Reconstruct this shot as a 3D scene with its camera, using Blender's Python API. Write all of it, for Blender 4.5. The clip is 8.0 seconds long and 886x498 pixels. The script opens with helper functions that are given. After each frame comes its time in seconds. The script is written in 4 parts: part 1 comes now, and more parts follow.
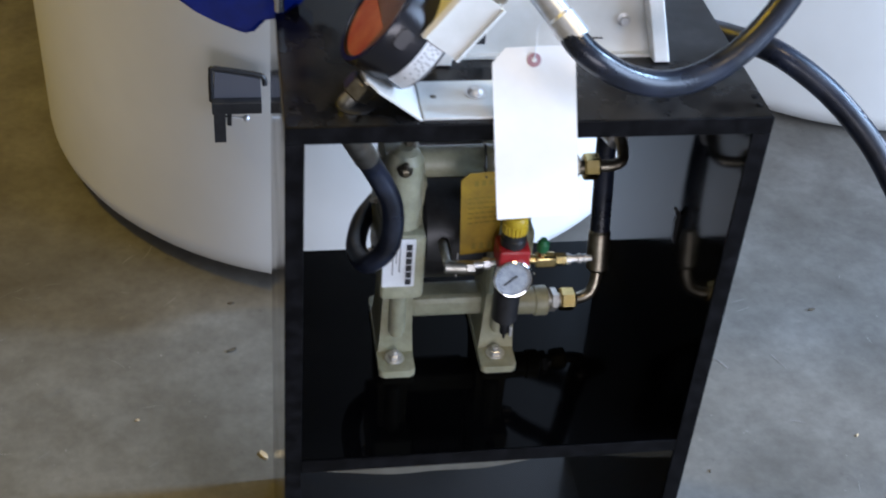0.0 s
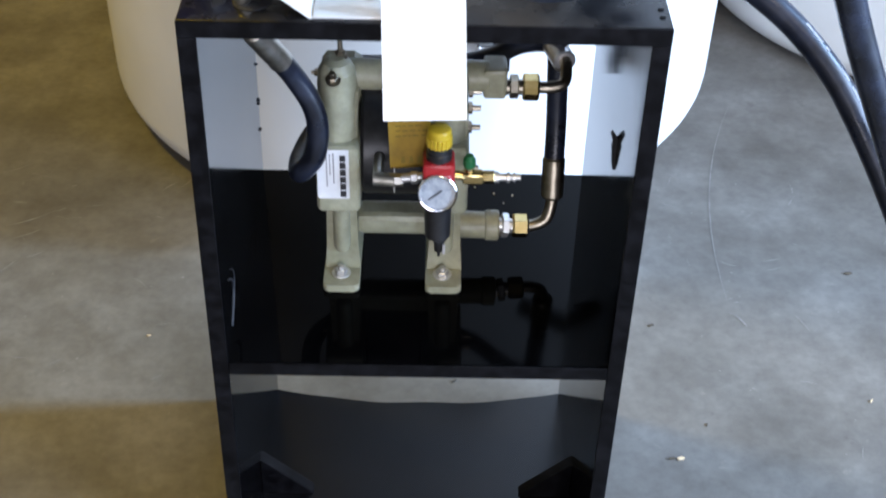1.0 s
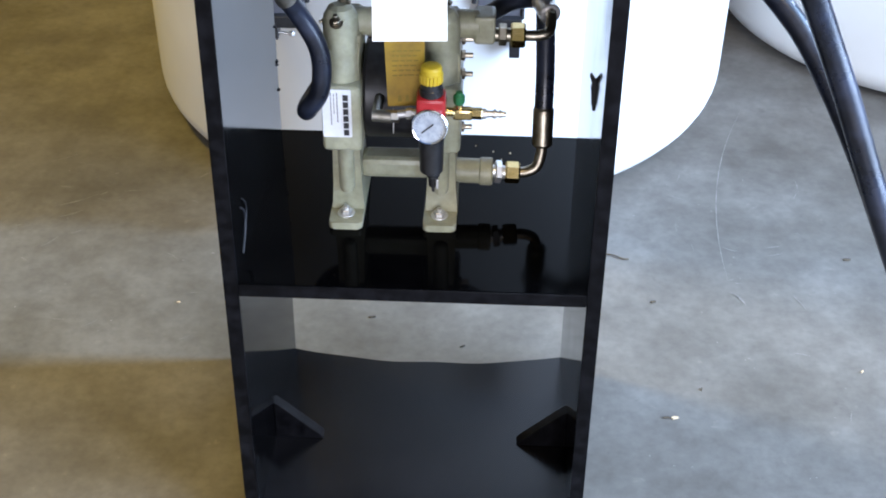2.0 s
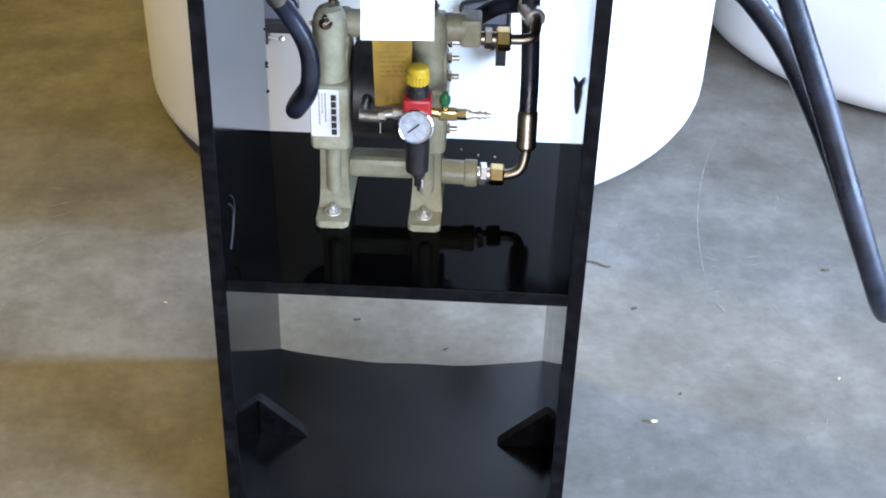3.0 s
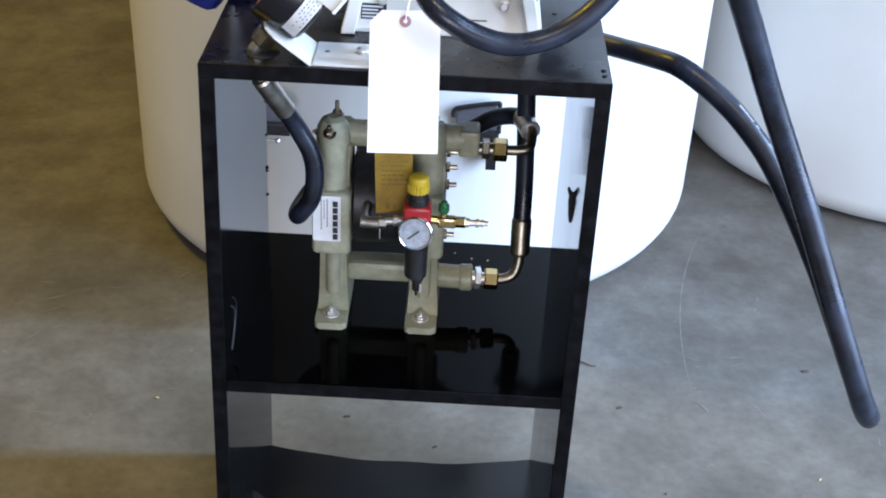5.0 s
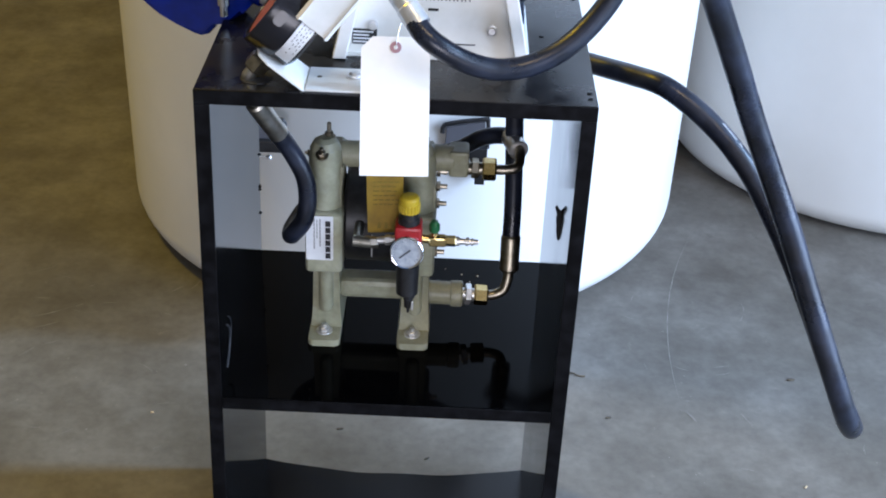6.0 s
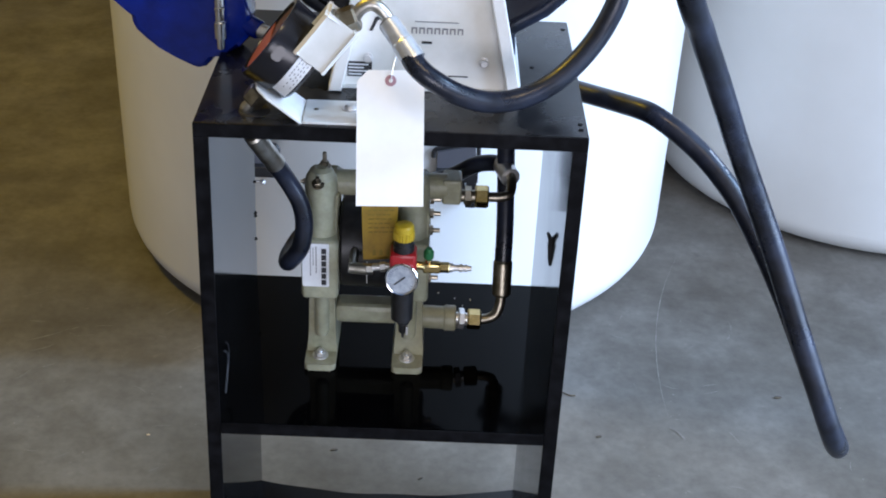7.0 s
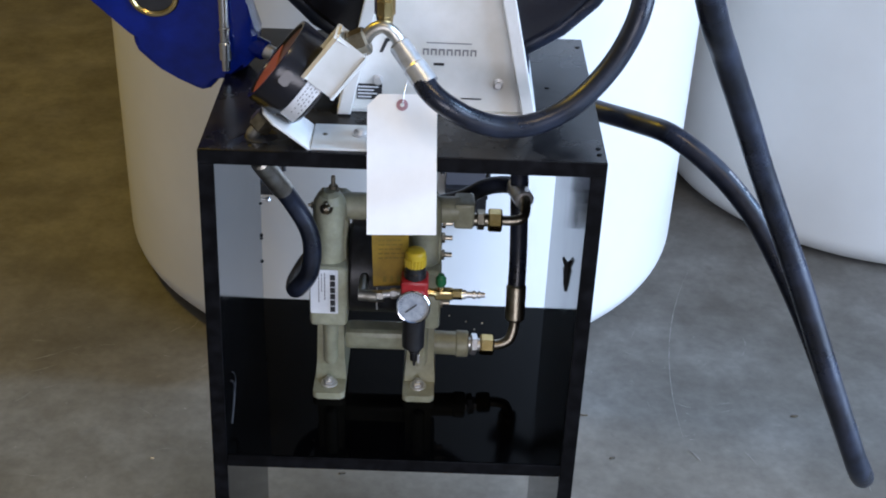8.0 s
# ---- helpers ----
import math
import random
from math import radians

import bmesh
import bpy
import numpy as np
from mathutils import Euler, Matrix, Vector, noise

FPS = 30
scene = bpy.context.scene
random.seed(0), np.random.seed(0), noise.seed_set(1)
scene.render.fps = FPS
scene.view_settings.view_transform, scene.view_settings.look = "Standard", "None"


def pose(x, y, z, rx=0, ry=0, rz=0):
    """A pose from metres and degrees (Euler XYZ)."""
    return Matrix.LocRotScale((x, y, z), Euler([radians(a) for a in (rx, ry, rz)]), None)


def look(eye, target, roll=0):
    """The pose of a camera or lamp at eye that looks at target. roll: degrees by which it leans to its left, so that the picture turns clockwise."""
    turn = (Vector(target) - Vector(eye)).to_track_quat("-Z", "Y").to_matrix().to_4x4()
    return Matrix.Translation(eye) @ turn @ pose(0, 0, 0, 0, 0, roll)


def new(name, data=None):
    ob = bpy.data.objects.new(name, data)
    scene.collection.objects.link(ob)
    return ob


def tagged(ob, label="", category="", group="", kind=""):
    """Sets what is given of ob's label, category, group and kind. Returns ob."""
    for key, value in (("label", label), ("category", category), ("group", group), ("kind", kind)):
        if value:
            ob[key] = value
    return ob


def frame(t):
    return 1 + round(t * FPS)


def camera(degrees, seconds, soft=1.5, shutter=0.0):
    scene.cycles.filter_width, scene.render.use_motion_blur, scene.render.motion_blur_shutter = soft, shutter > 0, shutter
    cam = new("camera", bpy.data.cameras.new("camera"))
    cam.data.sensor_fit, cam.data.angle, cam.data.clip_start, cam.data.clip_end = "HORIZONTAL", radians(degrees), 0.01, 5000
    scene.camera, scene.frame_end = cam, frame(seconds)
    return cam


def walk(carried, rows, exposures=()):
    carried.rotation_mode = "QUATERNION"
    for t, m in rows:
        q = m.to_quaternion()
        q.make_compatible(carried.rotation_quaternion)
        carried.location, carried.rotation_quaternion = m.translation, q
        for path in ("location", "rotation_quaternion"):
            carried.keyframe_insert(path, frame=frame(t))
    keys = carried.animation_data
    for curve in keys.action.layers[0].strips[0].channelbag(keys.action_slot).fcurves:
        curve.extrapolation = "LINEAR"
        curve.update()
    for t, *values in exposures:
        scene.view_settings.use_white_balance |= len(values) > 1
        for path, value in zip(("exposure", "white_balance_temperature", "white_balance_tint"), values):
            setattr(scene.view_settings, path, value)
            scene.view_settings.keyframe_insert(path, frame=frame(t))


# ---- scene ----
cam = camera(37.0, 8.0, soft=1.9, shutter=0.4)
PATH = [
    (0, (-0.268, -0.999, 1.535), (0.026, 0.543, 0.296), 4.6),
    (0.5, (-0.117, -1.043, 1.514), (0.042, 0.503, 0.255), 3.5),
    (1, (0.006, -1.073, 1.491), (0.029, 0.473, 0.223), 1.5),
    (1.5, (0.08, -1.192, 1.444), (0.017, 0.392, 0.224), -0.2),
    (3, (0.095, -1.318, 1.433), (0.045, 0.315, 0.279), 1.5),
    (3.5, (0.08, -1.311, 1.46), (0.049, 0.34, 0.331), 2.1),
    (4, (0.073, -1.323, 1.461), (0.048, 0.363, 0.384), 2.7),
    (4.5, (0.067, -1.341, 1.469), (0.048, 0.361, 0.421), 2.9),
    (6, (0.058, -1.367, 1.511), (0.062, 0.343, 0.473), 2.7),
    (6.5, (0.06, -1.404, 1.54), (0.075, 0.311, 0.512), 2.8),
    (7, (0.047, -1.387, 1.544), (0.071, 0.333, 0.523), 2.7),
    (7.5, (0.04, -1.356, 1.546), (0.064, 0.364, 0.525), 2.5),
    (8, (0.033, -1.325, 1.547), (0.054, 0.393, 0.525), 2.4),
]
walk(cam, [(t, look(eye, target, roll)) for t, eye, target, roll in PATH], [(t, e, 5700, 20) for t, e in ((0, -0.38), (0.5, -0.15), (1, 0.12), (1.5, 0.28), (3, 0.5), (3.5, 0.42), (4.5, 0.06), (6, -0.27), (7, -0.42), (8, -0.62))])

# ---- light ----
world = bpy.data.worlds.new("sky")
scene.world = world
world.use_nodes = True
wn = world.node_tree
sky = wn.nodes.new("ShaderNodeTexSky")
sky.sky_type, sky.sun_disc = "NISHITA", False
sky.sun_elevation, sky.sun_rotation = radians(35), radians(87)
wn.links.new(sky.outputs[0], wn.nodes["Background"].inputs[0])
wn.nodes["Background"].inputs[1].default_value = 0.1


def lamp(name, kind, m, energy, color, size=1.0, size_y=1.0):
    data = bpy.data.lights.new(name, kind)
    data.energy, data.color = energy, color
    if kind == "AREA":
        data.shape, data.size, data.size_y = "RECTANGLE", size, size_y
    else:
        data.angle = radians(size)
    ob = new(name, data)
    ob.matrix_world = m
    return ob


lamp("daylight_sun", "SUN", look((5, 0.3, 3.5), (0, 0, 0)), 3.7, (0.47, 0.75, 1.0), 6.0)
lamp("door_daylight", "AREA", look((4.9, -1.7, 2.3), (0, -1.2, 1.0)), 950, (0.66, 0.84, 1.0), 5.0, 4.2)
# added fill from the front, low, for upright white faces; no source known
lamp("front_fill", "AREA", look((0.6, -5.9, 1.3), (0.0, 0, 0.95)), 165, (1.0, 0.955, 0.89), 3.2, 1.8)
# unseen overhead lamps: yellow light for the left floor, then an added front fill
lamp("warm_overhead_fill", "AREA", look((-3.0, 1.5, 5.2), (-3.0, 1.5, 0)), 200, (1.0, 0.66, 0.01), 0.6, 0.6)
lamp("warm_overhead_fill", "AREA", look((0.9, -2.6, 5.2), (0.9, -2.6, 0)), 62, (1.0, 0.72, 0.30), 1.2, 0.6)


# ---- materials ----
def material(name, color, rough=0.5, metal=0.0, coat=0.0, spec=0.5):
    m = bpy.data.materials.new(name)
    m.use_nodes = True
    b = m.node_tree.nodes["Principled BSDF"]
    b.inputs["Base Color"].default_value = (*color, 1)
    b.inputs["Roughness"].default_value = rough
    b.inputs["Metallic"].default_value = metal
    b.inputs["Coat Weight"].default_value = coat
    b.inputs["Specular IOR Level"].default_value = spec
    return m


def noisy(m, scale, low, high, detail=6.0, into="Base Color", lo=0.35, hi=0.65, mix=None, coords="Object"):
    """Colours a socket by noise between two values; mix blends over what is there already."""
    n, l = m.node_tree.nodes, m.node_tree.links
    b = n["Principled BSDF"]
    tc, tex, ramp = n.new("ShaderNodeTexCoord"), n.new("ShaderNodeTexNoise"), n.new("ShaderNodeValToRGB")
    tex.inputs["Scale"].default_value, tex.inputs["Detail"].default_value = scale, detail
    tex.inputs["Roughness"].default_value = 0.6
    l.new(tc.outputs[coords], tex.inputs["Vector"])
    l.new(tex.outputs["Fac"], ramp.inputs["Fac"])
    e = ramp.color_ramp.elements
    e[0].position, e[1].position = lo, hi
    e[0].color, e[1].color = (*low, 1), (*high, 1)
    out = ramp.outputs["Color"]
    sock = b.inputs[into]
    if mix and sock.is_linked:
        mx = n.new("ShaderNodeMix")
        mx.data_type, mx.blend_type = "RGBA", mix
        mx.inputs[0].default_value = 1.0
        l.new(sock.links[0].from_socket, mx.inputs[6])
        l.new(out, mx.inputs[7])
        out = mx.outputs[2]
    l.new(out, sock)
    return m


def bumpy(m, scale, strength, distance=0.001, detail=4.0):
    n, l = m.node_tree.nodes, m.node_tree.links
    tc, tex, bump = n.new("ShaderNodeTexCoord"), n.new("ShaderNodeTexNoise"), n.new("ShaderNodeBump")
    tex.inputs["Scale"].default_value, tex.inputs["Detail"].default_value = scale, detail
    bump.inputs["Strength"].default_value, bump.inputs["Distance"].default_value = strength, distance
    l.new(tc.outputs["Object"], tex.inputs["Vector"])
    l.new(tex.outputs["Fac"], bump.inputs["Height"])
    l.new(bump.outputs[0], n["Principled BSDF"].inputs["Normal"])
    return m


def g3(v):
    return (v, v, v)


CONCRETE = material("concrete", (0.34, 0.32, 0.28), 0.62)
noisy(CONCRETE, 1.6, (0.098, 0.091, 0.078), (0.143, 0.136, 0.122), 8)
noisy(CONCRETE, 11, (0.84, 0.82, 0.80), (1.10, 1.10, 1.10), 7, mix="MULTIPLY", lo=0.38, hi=0.62)
noisy(CONCRETE, 5, (0.84, 0.82, 0.80), (1.12, 1.12, 1.13), 5, mix="MULTIPLY", lo=0.38, hi=0.62)
noisy(CONCRETE, 55, (0.87, 0.87, 0.86), (1.06, 1.06, 1.06), 6, mix="MULTIPLY", lo=0.3, hi=0.6)
noisy(CONCRETE, 26, g3(1.0), (1.55, 1.52, 1.48), 9, mix="MULTIPLY", lo=0.66, hi=0.80)
noisy(CONCRETE, 19, (0.62, 0.60, 0.57), g3(1.0), 9, mix="MULTIPLY", lo=0.22, hi=0.34)
noisy(CONCRETE, 3, g3(0.5), g3(0.75), 5, "Roughness")
bumpy(CONCRETE, 60, 0.09, 0.002, 6)
LAMINATE = material("black_laminate", (0.006, 0.006, 0.007), 0.05, spec=0.2)
noisy(LAMINATE, 9, (0.0008, 0.0008, 0.001), (0.0022, 0.0022, 0.0024), 8)
noisy(LAMINATE, 5, g3(0.05), g3(0.14), 6, "Roughness")
# shelf copy of the laminate, its reflection turned down to keep it dark
SHELFBOARD = material("black_shelf_laminate", (0.002, 0.002, 0.002), 0.05, spec=0.05)
noisy(SHELFBOARD, 9, (0.0006, 0.0006, 0.0008), (0.0018, 0.0018, 0.002), 8)
noisy(SHELFBOARD, 6, g3(0.04), g3(0.11), 6, "Roughness")
LAMINATE_TOP = material("dusty_black_laminate", (0.02, 0.02, 0.02), 0.25, spec=0.3)
noisy(LAMINATE_TOP, 16, (0.004, 0.004, 0.005), (0.034, 0.032, 0.031), 8, lo=0.42, hi=0.68)
noisy(LAMINATE_TOP, 8, g3(0.16), g3(0.42), 6, "Roughness")
BASEBOARD = noisy(material("satin_black_board", (0.012, 0.012, 0.013), 0.22, spec=0.26), 12, (0.002, 0.002, 0.0028), (0.008, 0.008, 0.0095), 7)
EDGE = material("black_edge_band", (0.012, 0.012, 0.014), 0.42, spec=0.12)
noisy(EDGE, 45, (0.001, 0.001, 0.0015), (0.009, 0.009, 0.011), 8, lo=0.42, hi=0.78)
POLY = material("white_tank_plastic", (0.80, 0.80, 0.77), 0.38)
noisy(POLY, 2.5, (0.66, 0.66, 0.64), (0.72, 0.72, 0.705), 4)
bumpy(POLY, 25, 0.08, 0.004, 3)
NATURAL = material("natural_plastic", (0.42, 0.43, 0.31), 0.42)
noisy(NATURAL, 14, (0.28, 0.28, 0.185), (0.43, 0.425, 0.305), 5)
noisy(NATURAL, 90, g3(0.88), g3(1.06), 4, mix="MULTIPLY")
NATURAL.node_tree.nodes["Principled BSDF"].inputs["Subsurface Weight"].default_value = 0.35
NATURAL.node_tree.nodes["Principled BSDF"].inputs["Subsurface Radius"].default_value = (0.012, 0.012, 0.008)
RUBBER = material("black_rubber", (0.018, 0.019, 0.023), 0.36)
noisy(RUBBER, 24, (0.005, 0.0065, 0.012), (0.026, 0.033, 0.058), 8, lo=0.38, hi=0.74)
noisy(RUBBER, 14, g3(0.24), g3(0.48), 5, "Roughness")
bumpy(RUBBER, 300, 0.2, 0.0006)
STEEL = noisy(material("zinc_steel", (0.7, 0.7, 0.7), 0.36, 0.8), 60, (0.62, 0.62, 0.61), (0.84, 0.84, 0.85))
DARKSTEEL = noisy(material("dull_steel", (0.30, 0.27, 0.22), 0.34, 1.0), 50, (0.22, 0.19, 0.14), (0.42, 0.38, 0.30))
NICKEL = noisy(material("dull_nickel", (0.5, 0.48, 0.43), 0.38, 1.0), 45, (0.36, 0.34, 0.29), (0.60, 0.58, 0.53))
CHROME = material("chrome", (0.82, 0.82, 0.84), 0.08, 1.0)
BRASS = noisy(material("brass", (0.72, 0.50, 0.16), 0.25, 1.0), 40, (0.42, 0.31, 0.11), (0.66, 0.52, 0.26))
PLASTIC = noisy(material("black_plastic", (0.014, 0.014, 0.015), 0.38), 80, (0.010, 0.010, 0.011), (0.022, 0.022, 0.024))
HOUSING = material("black_meter_housing", (0.010, 0.010, 0.014), 0.22)
YELLOW = noisy(material("yellow_plastic", (0.75, 0.55, 0.02), 0.4), 25, (0.45, 0.32, 0.012), (0.6, 0.43, 0.02))
# yellow deepened to hold the shade inside the cabinet
YTAG = noisy(material("shade_darkened_yellow_card", (0.55, 0.40, 0.02), 0.55), 22, (0.22, 0.13, 0.0015), (0.40, 0.245, 0.002))
INK = material("brown_ink", (0.20, 0.14, 0.008), 0.7)
# black for print, and for the painted dark of holes and slots
BLACKINK = material("black_ink_and_hole_dark", (0.02, 0.02, 0.022), 0.7)
GREYINK = material("grey_ink", (0.25, 0.25, 0.26), 0.7)
RED = material("red_plastic", (0.35, 0.015, 0.018), 0.35)
GREEN = material("green_plastic", (0.01, 0.11, 0.035), 0.4)
PAPER = noisy(material("manila_card", (0.84, 0.79, 0.74), 0.75), 20, (0.85, 0.80, 0.74), (0.90, 0.85, 0.79))
EYELET = material("red_card_eyelet", (0.42, 0.22, 0.23), 0.7)
LABEL = noisy(material("white_label", (0.72, 0.73, 0.75), 0.5), 40, (0.64, 0.65, 0.67), (0.78, 0.79, 0.8))
WHITE = noisy(material("white_painted_steel", (0.78, 0.78, 0.75), 0.32), 18, (0.72, 0.72, 0.68), (0.82, 0.82, 0.80))
bumpy(WHITE, 120, 0.06, 0.001)
BLUE = noisy(material("blue_plastic", (0.008, 0.022, 0.26), 0.13), 25, (0.001, 0.008, 0.12), (0.003, 0.015, 0.21))
DIAL = noisy(material("grey_dial", (0.30, 0.33, 0.37), 0.4), 120, (0.24, 0.27, 0.31), (0.38, 0.41, 0.45))
DIALRED = noisy(material("red_dial", (0.5, 0.10, 0.05), 0.5), 30, (0.30, 0.045, 0.022), (0.42, 0.14, 0.08))
DIALBROWN = noisy(material("brown_dial", (0.11, 0.06, 0.04), 0.4), 30, (0.08, 0.045, 0.03), (0.15, 0.08, 0.05))
GLASS = material("clear_glass", (1, 1, 1), 0.02)
GLASS.node_tree.nodes["Principled BSDF"].inputs["Transmission Weight"].default_value = 1.0
# paint of the unseen walls, kept dim and tan to limit bounced light
WALL = noisy(material("painted_block_wall", (0.62, 0.60, 0.55), 0.8), 3, (0.30, 0.26, 0.19), (0.38, 0.34, 0.26))
PALE = noisy(material("pale_scuff", (0.26, 0.25, 0.23), 0.8), 30, (0.135, 0.128, 0.115), (0.24, 0.235, 0.22))
DEBRIS = noisy(material("dry_leaf", (0.07, 0.055, 0.035), 0.8), 60, (0.04, 0.032, 0.022), (0.11, 0.085, 0.05))
CHIP = noisy(material("wood_chip", (0.55, 0.42, 0.25), 0.8), 60, (0.45, 0.33, 0.18), (0.68, 0.55, 0.36))

# ---- builders ----
ORIGIN = {}


def thing(name, base, label, category, group="", kind=""):
    ob = new(name)
    ob.empty_display_size = 0.05
    ob.location = base
    ORIGIN[ob] = Vector(base)
    return tagged(ob, label, category, group, kind)


def smooth(me, degrees=21):
    me.polygons.foreach_set("use_smooth", [True] * len(me.polygons))
    me.set_sharp_from_angle(angle=radians(degrees))


def part(name, bm, mat, parent, label="", kind=""):
    """One mesh, made in world coordinates, under a thing or a part."""
    org = ORIGIN[parent]
    bmesh.ops.recalc_face_normals(bm, faces=bm.faces)
    me = bpy.data.meshes.new(name)
    bm.to_mesh(me)
    bm.free()
    me.transform(Matrix.Translation(-org))
    smooth(me)
    me.materials.append(mat)
    ob = new(name, me)
    ob.parent = parent
    ORIGIN[ob] = org
    return tagged(ob, label, kind=kind)


def single(name, bm, mat, label, category="", kind="", group="", base=(0, 0, 0)):
    """A thing that is one mesh."""
    bmesh.ops.recalc_face_normals(bm, faces=bm.faces)
    me = bpy.data.meshes.new(name)
    bm.to_mesh(me)
    bm.free()
    me.transform(Matrix.Translation(-Vector(base)))
    smooth(me)
    me.materials.append(mat)
    ob = new(name, me)
    ob.location = base
    ORIGIN[ob] = Vector(base)
    return tagged(ob, label, category, group, kind)


def box(bm, x0, x1, y0, y1, z0, z1, bevel=0.0, m=None, segments=2):
    r = bmesh.ops.create_cube(bm, size=1)
    vs = r["verts"]
    for v in vs:
        v.co = Vector(((x0 + x1) / 2 + v.co.x * (x1 - x0), (y0 + y1) / 2 + v.co.y * (y1 - y0), (z0 + z1) / 2 + v.co.z * (z1 - z0)))
    if m is not None:
        for v in vs:
            v.co = m @ v.co
    if bevel:
        es = {e for v in vs for e in v.link_edges}
        bmesh.ops.bevel(bm, geom=list(es), offset=bevel, segments=segments, profile=0.5, affect="EDGES")
    return bm


def boxed(*a, **k):
    return box(bmesh.new(), *a, **k)


def frame_of(axis):
    """A turn whose z lies along axis."""
    return Vector(axis).normalized().to_track_quat("Z", "Y").to_matrix()


def lathe(bm, start, axis, profile, seg=24, closed=True):
    """Turns (distance, radius) pairs about the line from start along axis."""
    rot, start = frame_of(axis), Vector(start)
    rings = []
    for d, r in profile:
        rings.append([bm.verts.new(start + rot @ Vector((r * math.cos(2 * math.pi * i / seg), r * math.sin(2 * math.pi * i / seg), d))) for i in range(seg)])
    for a, b in zip(rings, rings[1:]):
        for i in range(seg):
            bm.faces.new((a[i], a[(i + 1) % seg], b[(i + 1) % seg], b[i]))
    if closed:
        bm.faces.new(rings[0][::-1])
        bm.faces.new(rings[-1])
    return bm


def rod(bm, p, q, r, seg=20, bevel=0.0):
    p, q = Vector(p), Vector(q)
    n = (q - p).length
    b = bevel or min(r, n) * 0.12
    return lathe(bm, p, q - p, [(0, r - b), (b, r), (n - b, r), (n, r - b)], seg)


def hexnut(bm, p, q, r):
    p, q = Vector(p), Vector(q)
    n = (q - p).length
    return lathe(bm, p, q - p, [(0, r * 0.88), (n * 0.12, r), (n * 0.88, r), (n, r * 0.88)], 6)


def spline(points, steps=8):
    pts = [Vector(p) for p in points]
    pts = [pts[0] * 2 - pts[1]] + pts + [pts[-1] * 2 - pts[-2]]
    out = []
    for a, b, c, d in zip(pts, pts[1:], pts[2:], pts[3:]):
        for i in range(steps):
            t = i / steps
            out.append(0.5 * ((2 * b) + (c - a) * t + (2 * a - 5 * b + 4 * c - d) * t * t + (3 * b - a - 3 * c + d) * t ** 3))
    out.append(pts[-2])
    return out


def tube(bm, points, r, seg=18, steps=8):
    """A round hose along a smooth line."""
    line = spline(points, steps)
    up = Vector((0.31, 0.17, 0.93))
    rings = []
    for i, p in enumerate(line):
        way = (line[min(i + 1, len(line) - 1)] - line[max(i - 1, 0)]).normalized()
        side = up.cross(way)
        side.normalize()
        up = way.cross(side).normalized()
        rings.append([bm.verts.new(p + r * (math.cos(2 * math.pi * k / seg) * side + math.sin(2 * math.pi * k / seg) * up)) for k in range(seg)])
    for a, b in zip(rings, rings[1:]):
        for i in range(seg):
            bm.faces.new((a[i], a[(i + 1) % seg], b[(i + 1) % seg], b[i]))
    bm.faces.new(rings[0][::-1])
    bm.faces.new(rings[-1])
    return bm


def slab(bm, outline, thick, m, bevel=0.0):
    """An outline in the local xy plane, thickened along local z, laid by m."""
    low = [bm.verts.new(m @ Vector((x, y, 0))) for x, y in outline]
    high = [bm.verts.new(m @ Vector((x, y, thick))) for x, y in outline]
    n = len(outline)
    bm.faces.new(low[::-1])
    bm.faces.new(high)
    for i in range(n):
        bm.faces.new((low[i], low[(i + 1) % n], high[(i + 1) % n], high[i]))
    if bevel:
        es = {e for f in bm.faces for e in f.edges if e.verts[0] in high and e.verts[1] in high or e.verts[0] in low and e.verts[1] in low}
        bmesh.ops.bevel(bm, geom=list(es), offset=bevel, segments=2, profile=0.5, affect="EDGES")
    return bm


def basis(origin, xdir, ydir):
    x = Vector(xdir).normalized()
    z = x.cross(Vector(ydir)).normalized()
    y = z.cross(x)
    m = Matrix((x, y, z)).transposed().to_4x4()
    m.translation = origin
    return m


def rounded(w, h, r, n=5):
    """A rectangle with round corners, from 0,0."""
    out = []
    for cx, cy, a0 in ((w - r, r, -90), (w - r, h - r, 0), (r, h - r, 90), (r, r, 180)):
        for i in range(n + 1):
            a = radians(a0 + 90 * i / n)
            out.append((cx + r * math.cos(a), cy + r * math.sin(a)))
    return out


# ---- the shed ----
def floor():
    bm = bmesh.new()
    box(bm, -7, 5, -6, 8, -0.2, 0)
    single("floor", bm, CONCRETE, "worn grey concrete shed floor with scratches", "floor", "structure")


